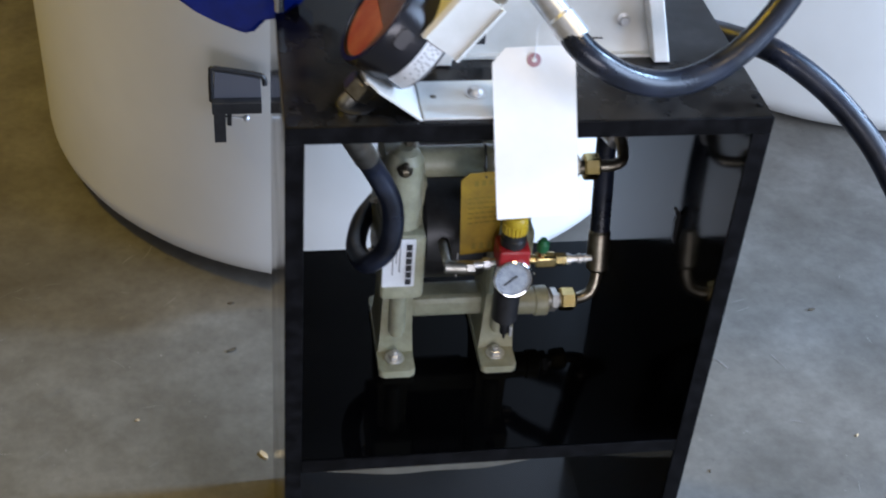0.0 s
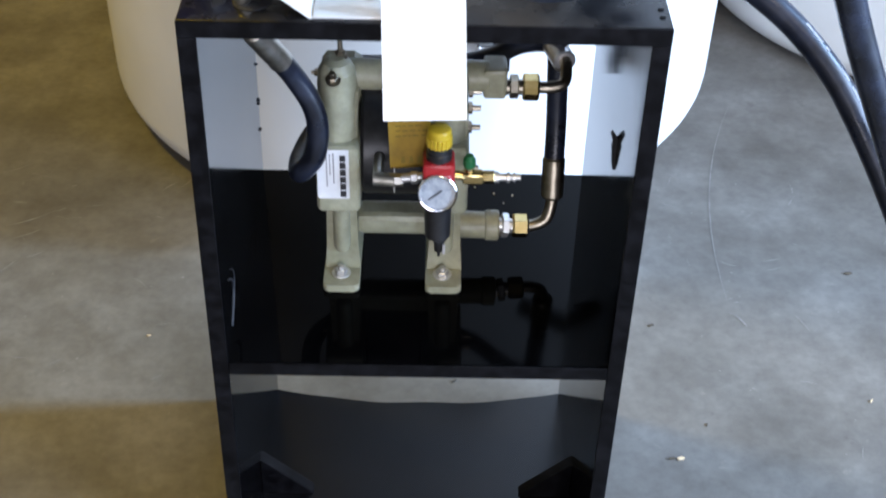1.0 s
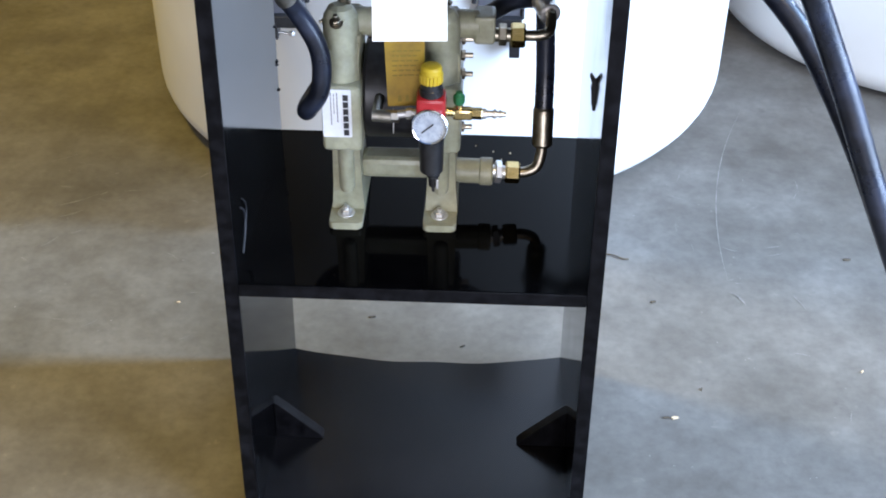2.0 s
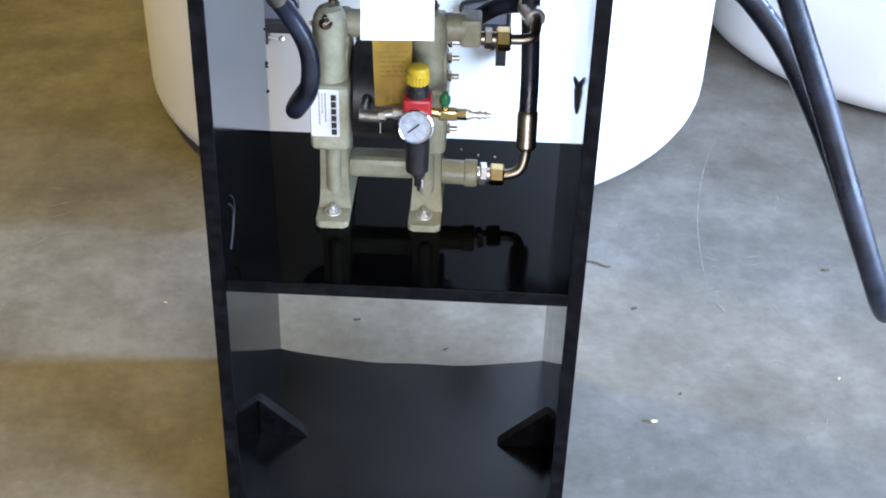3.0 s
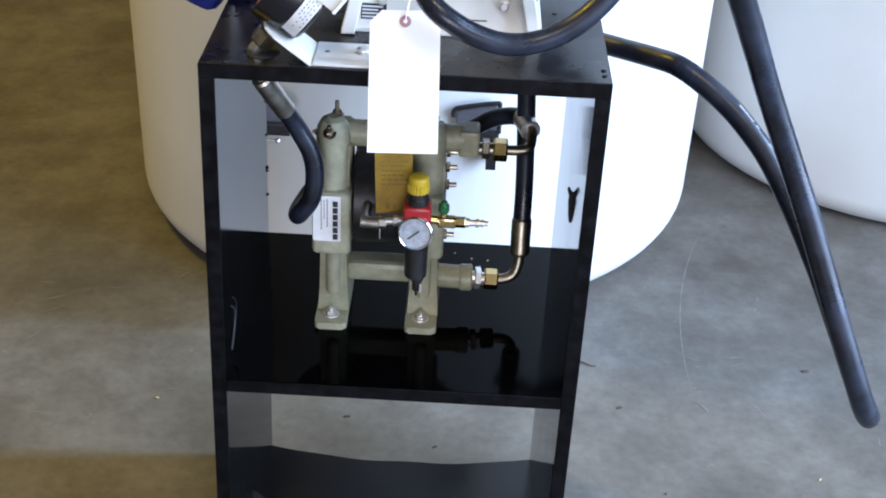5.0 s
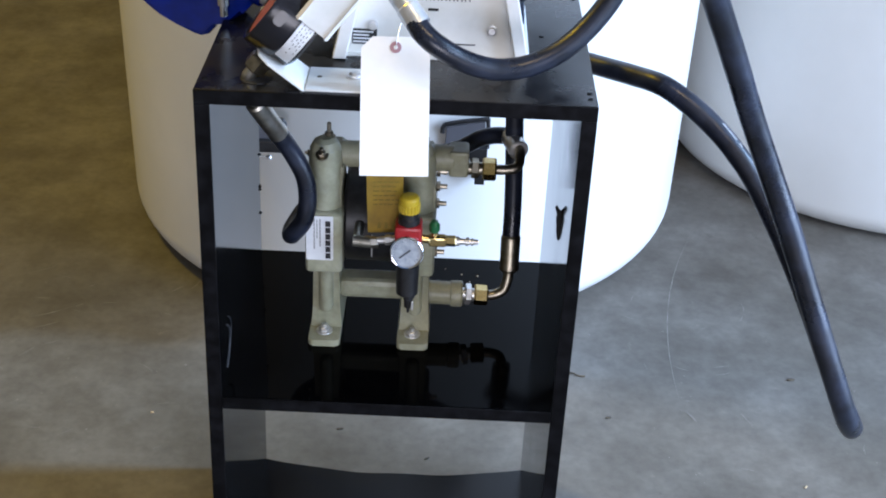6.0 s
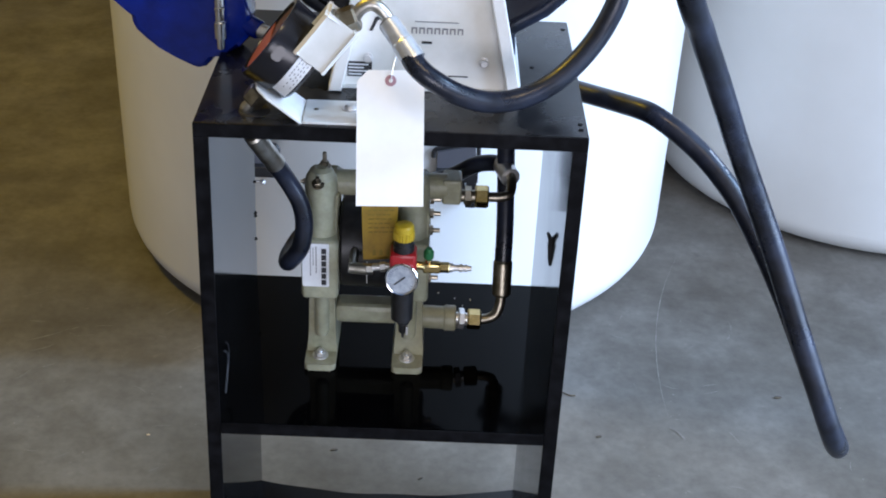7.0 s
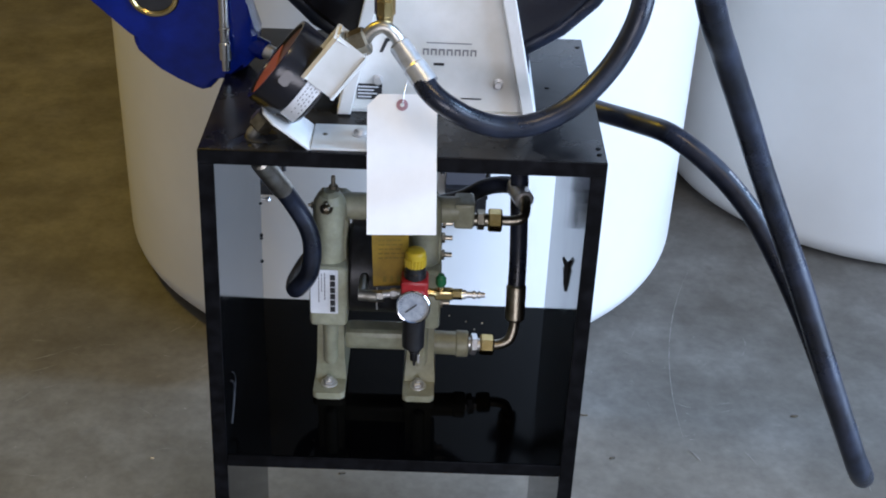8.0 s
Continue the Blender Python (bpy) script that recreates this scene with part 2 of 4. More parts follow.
# unseen walls and ceiling, added to close the space round the cabinet
def shell():
    lab = "plain painted block wall of the shed"
    single("wall_west", boxed(-7.2, -7, -6.2, 8.2, 0, 5.5), WALL, lab, "wall", "structure")
    single("wall_north", boxed(-7, 5, 8, 8.2, 0, 5.5), WALL, lab, "wall", "structure")
    # unseen wall; the jamb at y 1.2 is placed to shade the floor beyond
    bm = bmesh.new()
    box(bm, 5, 5.2, 1.2, 8.2, 0, 5.5)
    box(bm, 5, 5.2, -6.2, -4.2, 0, 5.5)
    box(bm, 5, 5.2, -4.2, 1.2, 4.7, 5.5)
    single("wall_east", bm, WALL, "unseen block wall, its wide door opening set to shape the daylight", "wall", "structure")
    # unseen wall; its opening is added to go with the front fill lamp
    bm = bmesh.new()
    box(bm, -7, -0.9, -6.2, -6, 0, 5.5)
    box(bm, 2.5, 5, -6.2, -6, 0, 5.5)
    box(bm, -0.9, 2.5, -6.2, -6, 3.6, 5.5)
    single("wall_south", bm, WALL, "unseen block wall with an opening added for the front fill", "wall", "structure")
    single("ceiling", boxed(-7.2, 5.2, -6.2, 8.2, 5.5, 5.7), WALL, "plain pale shed ceiling", "ceiling", "structure")
    single("ground", boxed(-60, 60, -60, 60, -0.5, -0.21), CONCRETE, "pale concrete yard outside the shed", "ground", "structure")


floor()
shell()


# ---- tanks ----
def tank(x, y, r, c, label):
    t = thing("storage_tank", (x, y, 0), label, "tank", "white tanks")
    prof = [(0, r - c)]
    for i in range(1, 9):
        a = radians(90 * i / 8)
        prof.append((c * 0.95 * (1 - math.cos(a)), r - c + c * math.sin(a)))
    prof += [(0.6, r + 0.004), (1.1, r + 0.008), (1.5, r + 0.006), (1.6, r - 0.01), (1.66, r - 0.06), (1.72, r * 0.6), (1.74, 0.22)]
    part("shell", lathe(bmesh.new(), (x, y, 0), (0, 0, 1), prof, 96), POLY, t)
    part("lid", lathe(bmesh.new(), (x, y, 1.738), (0, 0, 1), [(0, 0.21), (0.03, 0.21), (0.035, 0.20)], 48), PLASTIC, t, "black screw lid")
    return t


tank(-0.033, 1.392, 0.616, 0.08, "large round white plastic storage tank standing behind the cabinet")
tank(1.20, 1.792, 0.575, 0.065, "large round white plastic storage tank standing by itself further back")

# ---- cabinet ----
W, D, H, T = 0.46, 0.37, 0.878, 0.018
SHELF = 0.441
BOTTOM = 0.03


def cabinet():
    c = thing("pump_cabinet", (0, 0, 0), "open black laminate cabinet with a middle shelf and scuffed edges", "cabinet")
    b = 0.0012
    part("side_panel", boxed(-W / 2, -W / 2 + T, 0, D, 0, H - T, b), LAMINATE, c)
    part("side_panel", boxed(W / 2 - T, W / 2, 0, D, 0, H - T, b), LAMINATE, c)
    part("top_panel", boxed(-W / 2, W / 2, 0, D, H - T, H, b), LAMINATE_TOP, c, "dusty black top panel")
    part("shelf", boxed(-W / 2 + T - 0.002, W / 2 - T + 0.002, 0, D, SHELF - T, SHELF, b), SHELFBOARD, c)
    # bottom board, its rear edge bowed
    n = 24
    out = [(-W / 2 + T, 0.0), (W / 2 - T, 0.0)]
    for i in range(n + 1):
        u = 1 - 2 * i / n
        out.append((u * (W / 2 - T), 0.338 + 0.024 * abs(u) ** 2.2 + 0.0018 * math.sin(9 * u + 1) * (1 - u * u)))
    part("bottom_panel", slab(bmesh.new(), out, T, pose(0, 0, BOTTOM - T)), BASEBOARD, c, "black bottom board with a bowed rear edge")
    for s in (-1, 1):
        xw = s * (W / 2 - T)
        bm = bmesh.new()
        tri = [(0, 0), (0.07, 0), (0.066, 0.006), (0.006, 0.064), (0, 0.068)]
        m = basis((xw, 0.175, BOTTOM), (-s, 0, 0), (0, 0, 1))
        slab(bm, tri, 0.018 * (1 if s < 0 else -1), m, 0.001)
        part("corner_block", bm, EDGE, c, "triangular black corner block")
    for s in (-1, 1):
        part("edge_band", boxed(min(s * W / 2, s * (W / 2 - T)), max(s * W / 2, s * (W / 2 - T)), -0.002, -0.0001, 0, H - T - 0.0005, 0.0006), EDGE, c)
    part("edge_band", boxed(-W / 2, W / 2, -0.002, -0.0001, H - T, H, 0.0006), EDGE, c)
    part("edge_band", boxed(-W / 2 + T + 0.0004, W / 2 - T - 0.0004, -0.002, -0.0001, SHELF - T, SHELF, 0.0006), EDGE, c)
    # the left side stands a little wide at the foot
    for ob in c.children:
        for v in ob.data.vertices:
            v.co.x -= 0.010 * (1 - v.co.z / H) * (0.5 - v.co.x / W)
    rnd = random.Random(9)
    for z in (0.83, 0.66, 0.607, 0.553, 0.548, 0.508, 0.33, 0.27):
        k = rnd.uniform(0.001, 0.0035)
        m = basis((-W / 2 + T - 0.0005 - 0.01 * (1 - z / H), D - 0.006, z), (1, 0, 0), (0, 0, 1))
        part("edge_chip", slab(bmesh.new(), [(0, -k), (0.0016, -k * 0.5), (0.0032, 0.0), (0.0018, k), (0, k * 1.3)], -0.004, m), EDGE, c)
    for y0, z0, w in ((0.045, 0.455, 0.0013), (0.055, 0.462, 0.0007)):
        bm = bmesh.new()
        tube(bm, [(-W / 2 + T - 0.0045 + 0.00012 * i, y0 + 0.03 * math.sin(i * 0.5), z0 + i * 0.011) for i in range(7)], w, 6, 3)
        part("scuff", bm, material("grey_scuff", (0.009, 0.010, 0.013), 0.6), c, "pale curved scuff")
    # flat black disc painted for the shade inside the hole
    part("hose_hole", lathe(bmesh.new(), (-0.163, 0.037, H + 0.0003), (0, 0, 1), [(0, 0.019), (0.0003, 0.0188)], 28), BLACKINK, c, "round black hole for a hose")
    for x, y in ((0.222, 0.02), (0.222, 0.035), (-0.222, 0.03), (0.222, 0.34), (0.173, 0.202), (-0.218, 0.2)):
        part("screw", lathe(bmesh.new(), (x, y, H), (0, 0, 1), [(0, 0.0032), (0.0008, 0.003), (0.0012, 0.0015)], 10), EDGE, c)
    return c


cabinet()


# ---- pump ----
def pump():
    p = thing("diaphragm_pump", (-0.035, 0.19, SHELF), "natural plastic double diaphragm pump bolted to the cabinet shelf", "pump")
    for cx in (-0.096, 0.026):
        k = -1 if cx < 0 else 1
        bm = bmesh.new()
        box(bm, cx - 0.0255, cx + 0.0245, 0.128, 0.245, 0.556, 0.648, 0.007, segments=3)
        part("cover", bm, NATURAL, p)
        # column, its inner edge hollowed
        out = [(k * 0.023, 0.0), (k * 0.023, 0.10), (k * 0.0215, 0.128), (k * 0.016, 0.136), (-k * 0.016, 0.136), (-k * 0.0245, 0.130), (-k * 0.0255, 0.122), (-k * 0.0225, 0.112), (-k * 0.0205, 0.095), (-k * 0.0215, 0.06), (-k * 0.025, 0.02), (-k * 0.026, 0.0)]
        bm = bmesh.new()
        slab(bm, out, 0.085, basis((cx, 0.235, 0.575), (1, 0, 0), (0, 0, 1)), 0.006)
        lathe(bm, (cx, 0.160, 0.640), (0, 0, 1), [(0, 0.0225), (0.03, 0.0220), (0.075, 0.0220), (0.090, 0.0205), (0.100, 0.015), (0.104, 0.008)], 28)
        part("upper_column", bm, NATURAL, p)
        bm = bmesh.new()
        lathe(bm, (cx, 0.155, 0.480), (0, 0, 1), [(0, 0.004), (0.003, 0.008), (0.008, 0.0098), (0.083, 0.0105)], 20)
        low = [bm.verts.new((cx + a * 0.0212, b, 0.449)) for a, b in ((-1, 0.156), (1, 0.156), (1, 0.235), (-1, 0.235))]
        top = [bm.verts.new((cx + a * 0.0170, b, 0.562)) for a, b in ((-1, 0.156), (1, 0.156), (1, 0.22), (-1, 0.22))]
        mid = [bm.verts.new((cx + a * 0.0188, b, 0.487)) for a, b in ((-1, 0.158), (1, 0.158), (1, 0.225), (-1, 0.225))]
        for g, h in ((low, mid), (mid, top)):
            for i in range(4):
                bm.faces.new((g[i], g[(i + 1) % 4], h[(i + 1) % 4], h[i]))
        bm.faces.new(low[::-1])
        bm.faces.new(top)
        part("leg", bm, NATURAL, p)
        bm = bmesh.new()
        slab(bm, rounded(0.043, 0.14, 0.006), 0.010, pose(cx - 0.0225, 0.122, SHELF + 0.0005), 0.002)
        part("foot", bm, NATURAL, p)
        bm = bmesh.new()
        lathe(bm, (cx - 0.002, 0.146, SHELF + 0.0105), (0, 0, 1), [(0, 0.0115), (0.0014, 0.0112), (0.0016, 0.0085)], 24)
        hexnut(bm, (cx - 0.002, 0.146, SHELF + 0.012), (cx - 0.002, 0.146, SHELF + 0.0175), 0.0078)
        rod(bm, (cx - 0.002, 0.146, SHELF + 0.017), (cx - 0.002, 0.146, SHELF + 0.022), 0.0035)
        part("foot_bolt", bm, STEEL, p, "zinc bolt with a washer")
    # manifolds
    bm = bmesh.new()
    rod(bm, (-0.09, 0.178, 0.713), (0.072, 0.178, 0.713), 0.0175)
    box(bm, 0.064, 0.090, 0.162, 0.198, 0.692, 0.729, 0.004)
    rod(bm, (0.05, 0.178, 0.711), (0.068, 0.178, 0.711), 0.0145)
    part("upper_manifold", bm, NATURAL, p)
    bm = bmesh.new()
    box(bm, -0.08, 0.012, 0.172, 0.208, 0.489, 0.519, 0.008)
    rod(bm, (0.01, 0.19, 0.496), (0.078, 0.19, 0.494), 0.0165)
    rod(bm, (0.074, 0.19, 0.494), (0.092, 0.19, 0.494), 0.0185)
    part("lower_manifold", bm, NATURAL, p)
    # air motor
    bm = bmesh.new()
    lathe(bm, (-0.072, 0.205, 0.607), (1, 0, 0), [(0, 0.060), (0.004, 0.063), (0.069, 0.063), (0.073, 0.060)], 48)
    part("air_motor", bm, PLASTIC, p, "black air motor body")
    part("seam", boxed(-0.034, -0.0328, 0.1405, 0.144, 0.578, 0.612), STEEL, p)
    part("rear_plate", boxed(-0.073, 0.003, 0.235, 0.241, 0.52, 0.70, 0.001), material("grey_plate", (0.34, 0.34, 0.36), 0.5), p, "dark grey plate")
    # bolts
    def bolt(a, way, r=0.0055, n=0.011):
        bm = bmesh.new()
        a, way = Vector(a), Vector(way)
        lathe(bm, a - way * 0.001, way, [(0, r * 1.5), (0.0018, r * 1.5), (0.0019, r)], 16)
        hexnut(bm, a + way * 0.0015, a + way * 0.0065, r)
        rod(bm, a + way * 0.006, a + way * n, r * 0.5, 10)
        part("stud", bm, DARKSTEEL, p)
    bolt((-0.092, 0.166, 0.743), (0, 0, 1), 0.0056, 0.019)
    bolt((-0.0985, 0.1385, 0.729), (0, -0.5, 0.86), 0.0056, 0.016)
    bolt((0.03, 0.17, 0.744), (0, 0, 1), 0.0052, 0.014)
    for z in (0.690, 0.668, 0.642, 0.585, 0.566):
        bolt((0.0475, 0.182, z), (1, 0, 0), 0.0068, 0.016)
    for z in (0.70, 0.672, 0.645, 0.575):
        bolt((-0.118, 0.20, z), (-1, 0, 0), 0.0045, 0.01)
    # rating label
    bm = bmesh.new()
    slab(bm, rounded(0.036, 0.067, 0.002), 0.0008, basis((-0.1195, 0.1275, 0.5785), (1, 0, 0), (0, 0, 1)))
    lab = part("rating_label", bm, LABEL, p, "white rating label with dark bars of print")
    for x, z0, z1, w in ((-0.0905, 0.5815, 0.640, 0.0066), (-0.1008, 0.600, 0.642, 0.0016), (-0.1048, 0.612, 0.641, 0.0012), (-0.1085, 0.596, 0.642, 0.0014)):
        n = int((z1 - z0) / 0.0098) + 1 if w > 0.004 else int((z1 - z0) / 0.006) + 1
        step = (z1 - z0) / n
        bm = bmesh.new()
        for i in range(n):
            box(bm, x - w / 2, x + w / 2, 0.1262, 0.1266, z0 + i * step, z0 + i * step + step * 0.84)
        part("print", bm, BLACKINK if w > 0.004 else GREYINK, lab)
    return p


pump()


def regulator():
    x, y = 0.0165, 0.094
    r = thing("air_regulator", (x, y, 0.52), "black and red air regulator with a round gauge, fixed to pump", "regulator")
    bm = bmesh.new()
    rings = []
    for z, k in ((0.679, 1.0), (0.690, 1.0), (0.6905, 0.93), (0.697, 0.92), (0.6995, 0.80), (0.7005, 0.6)):
        ring = []
        for i in range(72):
            a = 2 * math.pi * i / 72
            rr = 0.0140 * k - (0.0012 if z <= 0.690 and i % 4 == 0 else 0)
            ring.append(bm.verts.new((x + rr * math.cos(a), y + rr * math.sin(a), z)))
        rings.append(ring)
    for p, q in zip(rings, rings[1:]):
        for i in range(72):
            bm.faces.new((p[i], p[(i + 1) % 72], q[(i + 1) % 72], q[i]))
    bm.faces.new(rings[0][::-1])
    bm.faces.new(rings[-1])
    part("knob", bm, YELLOW, r, "yellow ribbed adjusting knob")
    part("neck", lathe(bmesh.new(), (x, y, 0.660), (0, 0, 1), [(0, 0.0142), (0.010, 0.0142), (0.0115, 0.0128), (0.019, 0.0128)], 28), PLASTIC, r)
    bm = bmesh.new()
    box(bm, x - 0.0175, x + 0.0175, y - 0.0165, y + 0.0165, 0.633, 0.662, 0.004)
    part("body", bm, RED, r, "red regulator body")
    part("bowl", lathe(bmesh.new(), (x, y, 0.553), (0, 0, 1), [(0, 0.011), (0.003, 0.0145), (0.06, 0.0155), (0.08, 0.0165)], 32), PLASTIC, r)
    part("drain", lathe(bmesh.new(), (x + 0.002, y, 0.524), (0, 0, 1), [(0, 0.0016), (0.008, 0.0022), (0.009, 0.0055), (0.022, 0.0062), (0.024, 0.0085), (0.030, 0.0085)], 18), PLASTIC, r)
    part("drain_pin", boxed(x + 0.006, x + 0.009, y - 0.009, y - 0.006, 0.533, 0.546, 0.0004), STEEL, r)
    # gauge turned towards the front, tipped up a little
    m = Vector((-0.02, -0.97, 0.22)).normalized()
    c = Vector((x - 0.001, y - 0.019, 0.6285))
    g = part("gauge", lathe(bmesh.new(), c + m * -0.012, m, [(0, 0.006), (0.004, 0.0195), (0.012, 0.0215), (0.0165, 0.0218), (0.0175, 0.0205), (0.0172, 0.0193), (0.0145, 0.0192)], 48), CHROME, r, "round pressure gauge with a bright rim")
    part("dial", lathe(bmesh.new(), c + m * 0.0026, m, [(0, 0.0191), (0.0004, 0.0191)], 40), DIAL, g)
    f = frame_of(m)
    xa, ya = Vector((1, 0, 0)), m.cross(Vector((1, 0, 0))).normalized()
    ya = -ya if ya.z < 0 else ya
    bm = bmesh.new()
    for i in range(25):
        a = radians(-45 + 270 * i / 24)
        d = xa * math.cos(a) + ya * math.sin(a)
        q = c + m * 0.0031 + d * 0.0165
        slab(bm, [(-0.0016, -0.0002), (0.0016, -0.0002), (0.0016, 0.0002), (-0.0016, 0.0002)], 0.0002, basis(q, d, m.cross(d)))
    part("scale", bm, BLACKINK, g)
    bm = bmesh.new()
    d = (xa * 0.78 + ya * 0.62).normalized()
    slab(bm, [(-0.012, -0.0007), (0.006, -0.0009), (0.006, 0.0009), (-0.012, 0.0007)], 0.0004, basis(c + m * 0.0036, d, m.cross(d)))
    part("needle", bm, BLACKINK, g)
    # air line from the pump
    bm = bmesh.new()
    rod(bm, (-0.050, 0.144, 0.626), (-0.050, 0.104, 0.627), 0.0062)
    rod(bm, (-0.055, 0.1, 0.6275), (-0.030, 0.097, 0.6275), 0.0078)
    hexnut(bm, (-0.033, 0.096, 0.6285), (-0.022, 0.096, 0.6285), 0.0075)
    part("elbow", bm, NICKEL, r, "dull plated steel elbow")
    bm = bmesh.new()
    rod(bm, (-0.024, 0.095, 0.632), (0.001, 0.094, 0.636), 0.0048)
    hexnut(bm, (-0.014, 0.095, 0.633), (-0.006, 0.095, 0.634), 0.0068)
    part("nipple", bm, STEEL, r)
    # valve on the other side
    bm = bmesh.new()
    rod(bm, (0.032, 0.092, 0.640), (0.044, 0.092, 0.639), 0.0055)
    box(bm, 0.042, 0.066, 0.085, 0.099, 0.631, 0.645, 0.003)
    hexnut(bm, (0.064, 0.092, 0.638), (0.078, 0.092, 0.638), 0.0072)
    rod(bm, (0.05, 0.092, 0.642), (0.05, 0.092, 0.652), 0.0042)
    v = part("valve", bm, BRASS, r, "small brass shut-off valve")
    part("knob", lathe(bmesh.new(), (0.0495, 0.092, 0.6505), (0, 0, 1), [(0, 0.0055), (0.003, 0.007), (0.011, 0.0068), (0.0135, 0.0045), (0.016, 0.004)], 12), GREEN, v, "green plastic knob")
    bm = bmesh.new()
    lathe(bm, (0.076, 0.092, 0.638), (1, 0, 0), [(0, 0.0062), (0.006, 0.0062), (0.0065, 0.0042), (0.014, 0.004), (0.0145, 0.0056), (0.018, 0.0056), (0.0185, 0.0038), (0.021, 0.0036), (0.0215, 0.0050), (0.024, 0.0050), (0.0245, 0.0034), (0.030, 0.0032)], 18)
    part("plug", bm, STEEL, r, "plated quick-connect plug")
    return r


regulator()


def pump_hoses():
    # left hose: from the meter, round the pump's rear, to the upper port
    h = thing("hydraulic_hose", (-0.16, 0.06, 0.62), "black rubber hose curling from the meter round behind the pump", "hose", "black hoses")
    a, b = Vector((-0.168, 0.048, 0.842)), Vector((-0.1465, 0.086, 0.784))
    part("ferrule", lathe(bmesh.new(), a, b - a, [(0, 0.010), (0.003, 0.0125)] + [(0.006 + 0.0042 * k, 0.0128 if k % 2 else 0.0121) for k in range(13)] + [((b - a).length, 0.0130)], 28), NICKEL, h, "crimped steel ferrule")
    part("rubber_hose", tube(bmesh.new(), [a.lerp(b, 0.9), (-0.136, 0.098, 0.759), (-0.119, 0.103, 0.722), (-0.1135, 0.103, 0.690), (-0.118, 0.103, 0.655), (-0.134, 0.115, 0.625), (-0.142, 0.145, 0.606), (-0.143, 0.19, 0.594), (-0.128, 0.235, 0.600), (-0.09, 0.272, 0.612), (-0.03, 0.29, 0.630), (0.03, 0.29, 0.655), (0.075, 0.283, 0.673), (0.108, 0.274, 0.697), (0.135, 0.264, 0.707), (0.150, 0.25, 0.709)], 0.0118), RUBBER, h)
    part("rear_ferrule", rod(bmesh.new(), (0.146, 0.258, 0.709), (0.157, 0.215, 0.7095), 0.0135), STEEL, h)
    part("stem", tube(bmesh.new(), [(0.156, 0.222, 0.712), (0.158, 0.205, 0.709), (0.155, 0.188, 0.7), (0.142, 0.183, 0.697), (0.118, 0.182, 0.697)], 0.0068), DARKSTEEL, h, "bent dull steel stem")
    bm = bmesh.new()
    hexnut(bm, (0.1085, 0.182, 0.697), (0.127, 0.182, 0.697), 0.0152)
    part("nut", bm, BRASS, h, "brass swivel nut")
    bm = bmesh.new()
    rod(bm, (0.088, 0.18, 0.698), (0.11, 0.182, 0.697), 0.0088)
    hexnut(bm, (0.094, 0.181, 0.698), (0.104, 0.181, 0.698), 0.0135)
    part("adapter", bm, DARKSTEEL, h)
    # right hose: from the lower port up through the top
    h = thing("hydraulic_hose", (0.15, 0.2, 0.49), "black rubber hose rising from the lower pump port through cabinet top", "hose", "black hoses")
    bm = bmesh.new()
    rod(bm, (0.09, 0.191, 0.494), (0.112, 0.193, 0.491), 0.0088)
    hexnut(bm, (0.0945, 0.191, 0.4935), (0.1035, 0.192, 0.4925), 0.0150)
    part("adapter", bm, STEEL, h)
    bm = bmesh.new()
    hexnut(bm, (0.108, 0.193, 0.4915), (0.1275, 0.194, 0.4905), 0.0145)
    part("nut", bm, BRASS, h, "brass swivel nut")
    part("stem", tube(bmesh.new(), [(0.122, 0.194, 0.4905), (0.137, 0.196, 0.4915), (0.149, 0.199, 0.498), (0.1545, 0.205, 0.513), (0.156, 0.213, 0.532)], 0.0072), DARKSTEEL, h, "bent dull steel stem")
    part("ferrule", lathe(bmesh.new(), (0.1555, 0.209, 0.522), (0.0, 0.3, 1), [(0, 0.010), (0.004, 0.0135), (0.05, 0.0138), (0.054, 0.012)], 28), DARKSTEEL, h, "crimped dull ferrule")
    part("rubber_hose", tube(bmesh.new(), [(0.1555, 0.222, 0.565), (0.1555, 0.236, 0.62), (0.152, 0.245, 0.70), (0.146, 0.245, 0.80), (0.141, 0.24, 0.87), (0.135, 0.22, 0.93), (0.12, 0.21, 1.0), (0.09, 0.21, 1.08)], 0.0122), RUBBER, h)


pump_hoses()


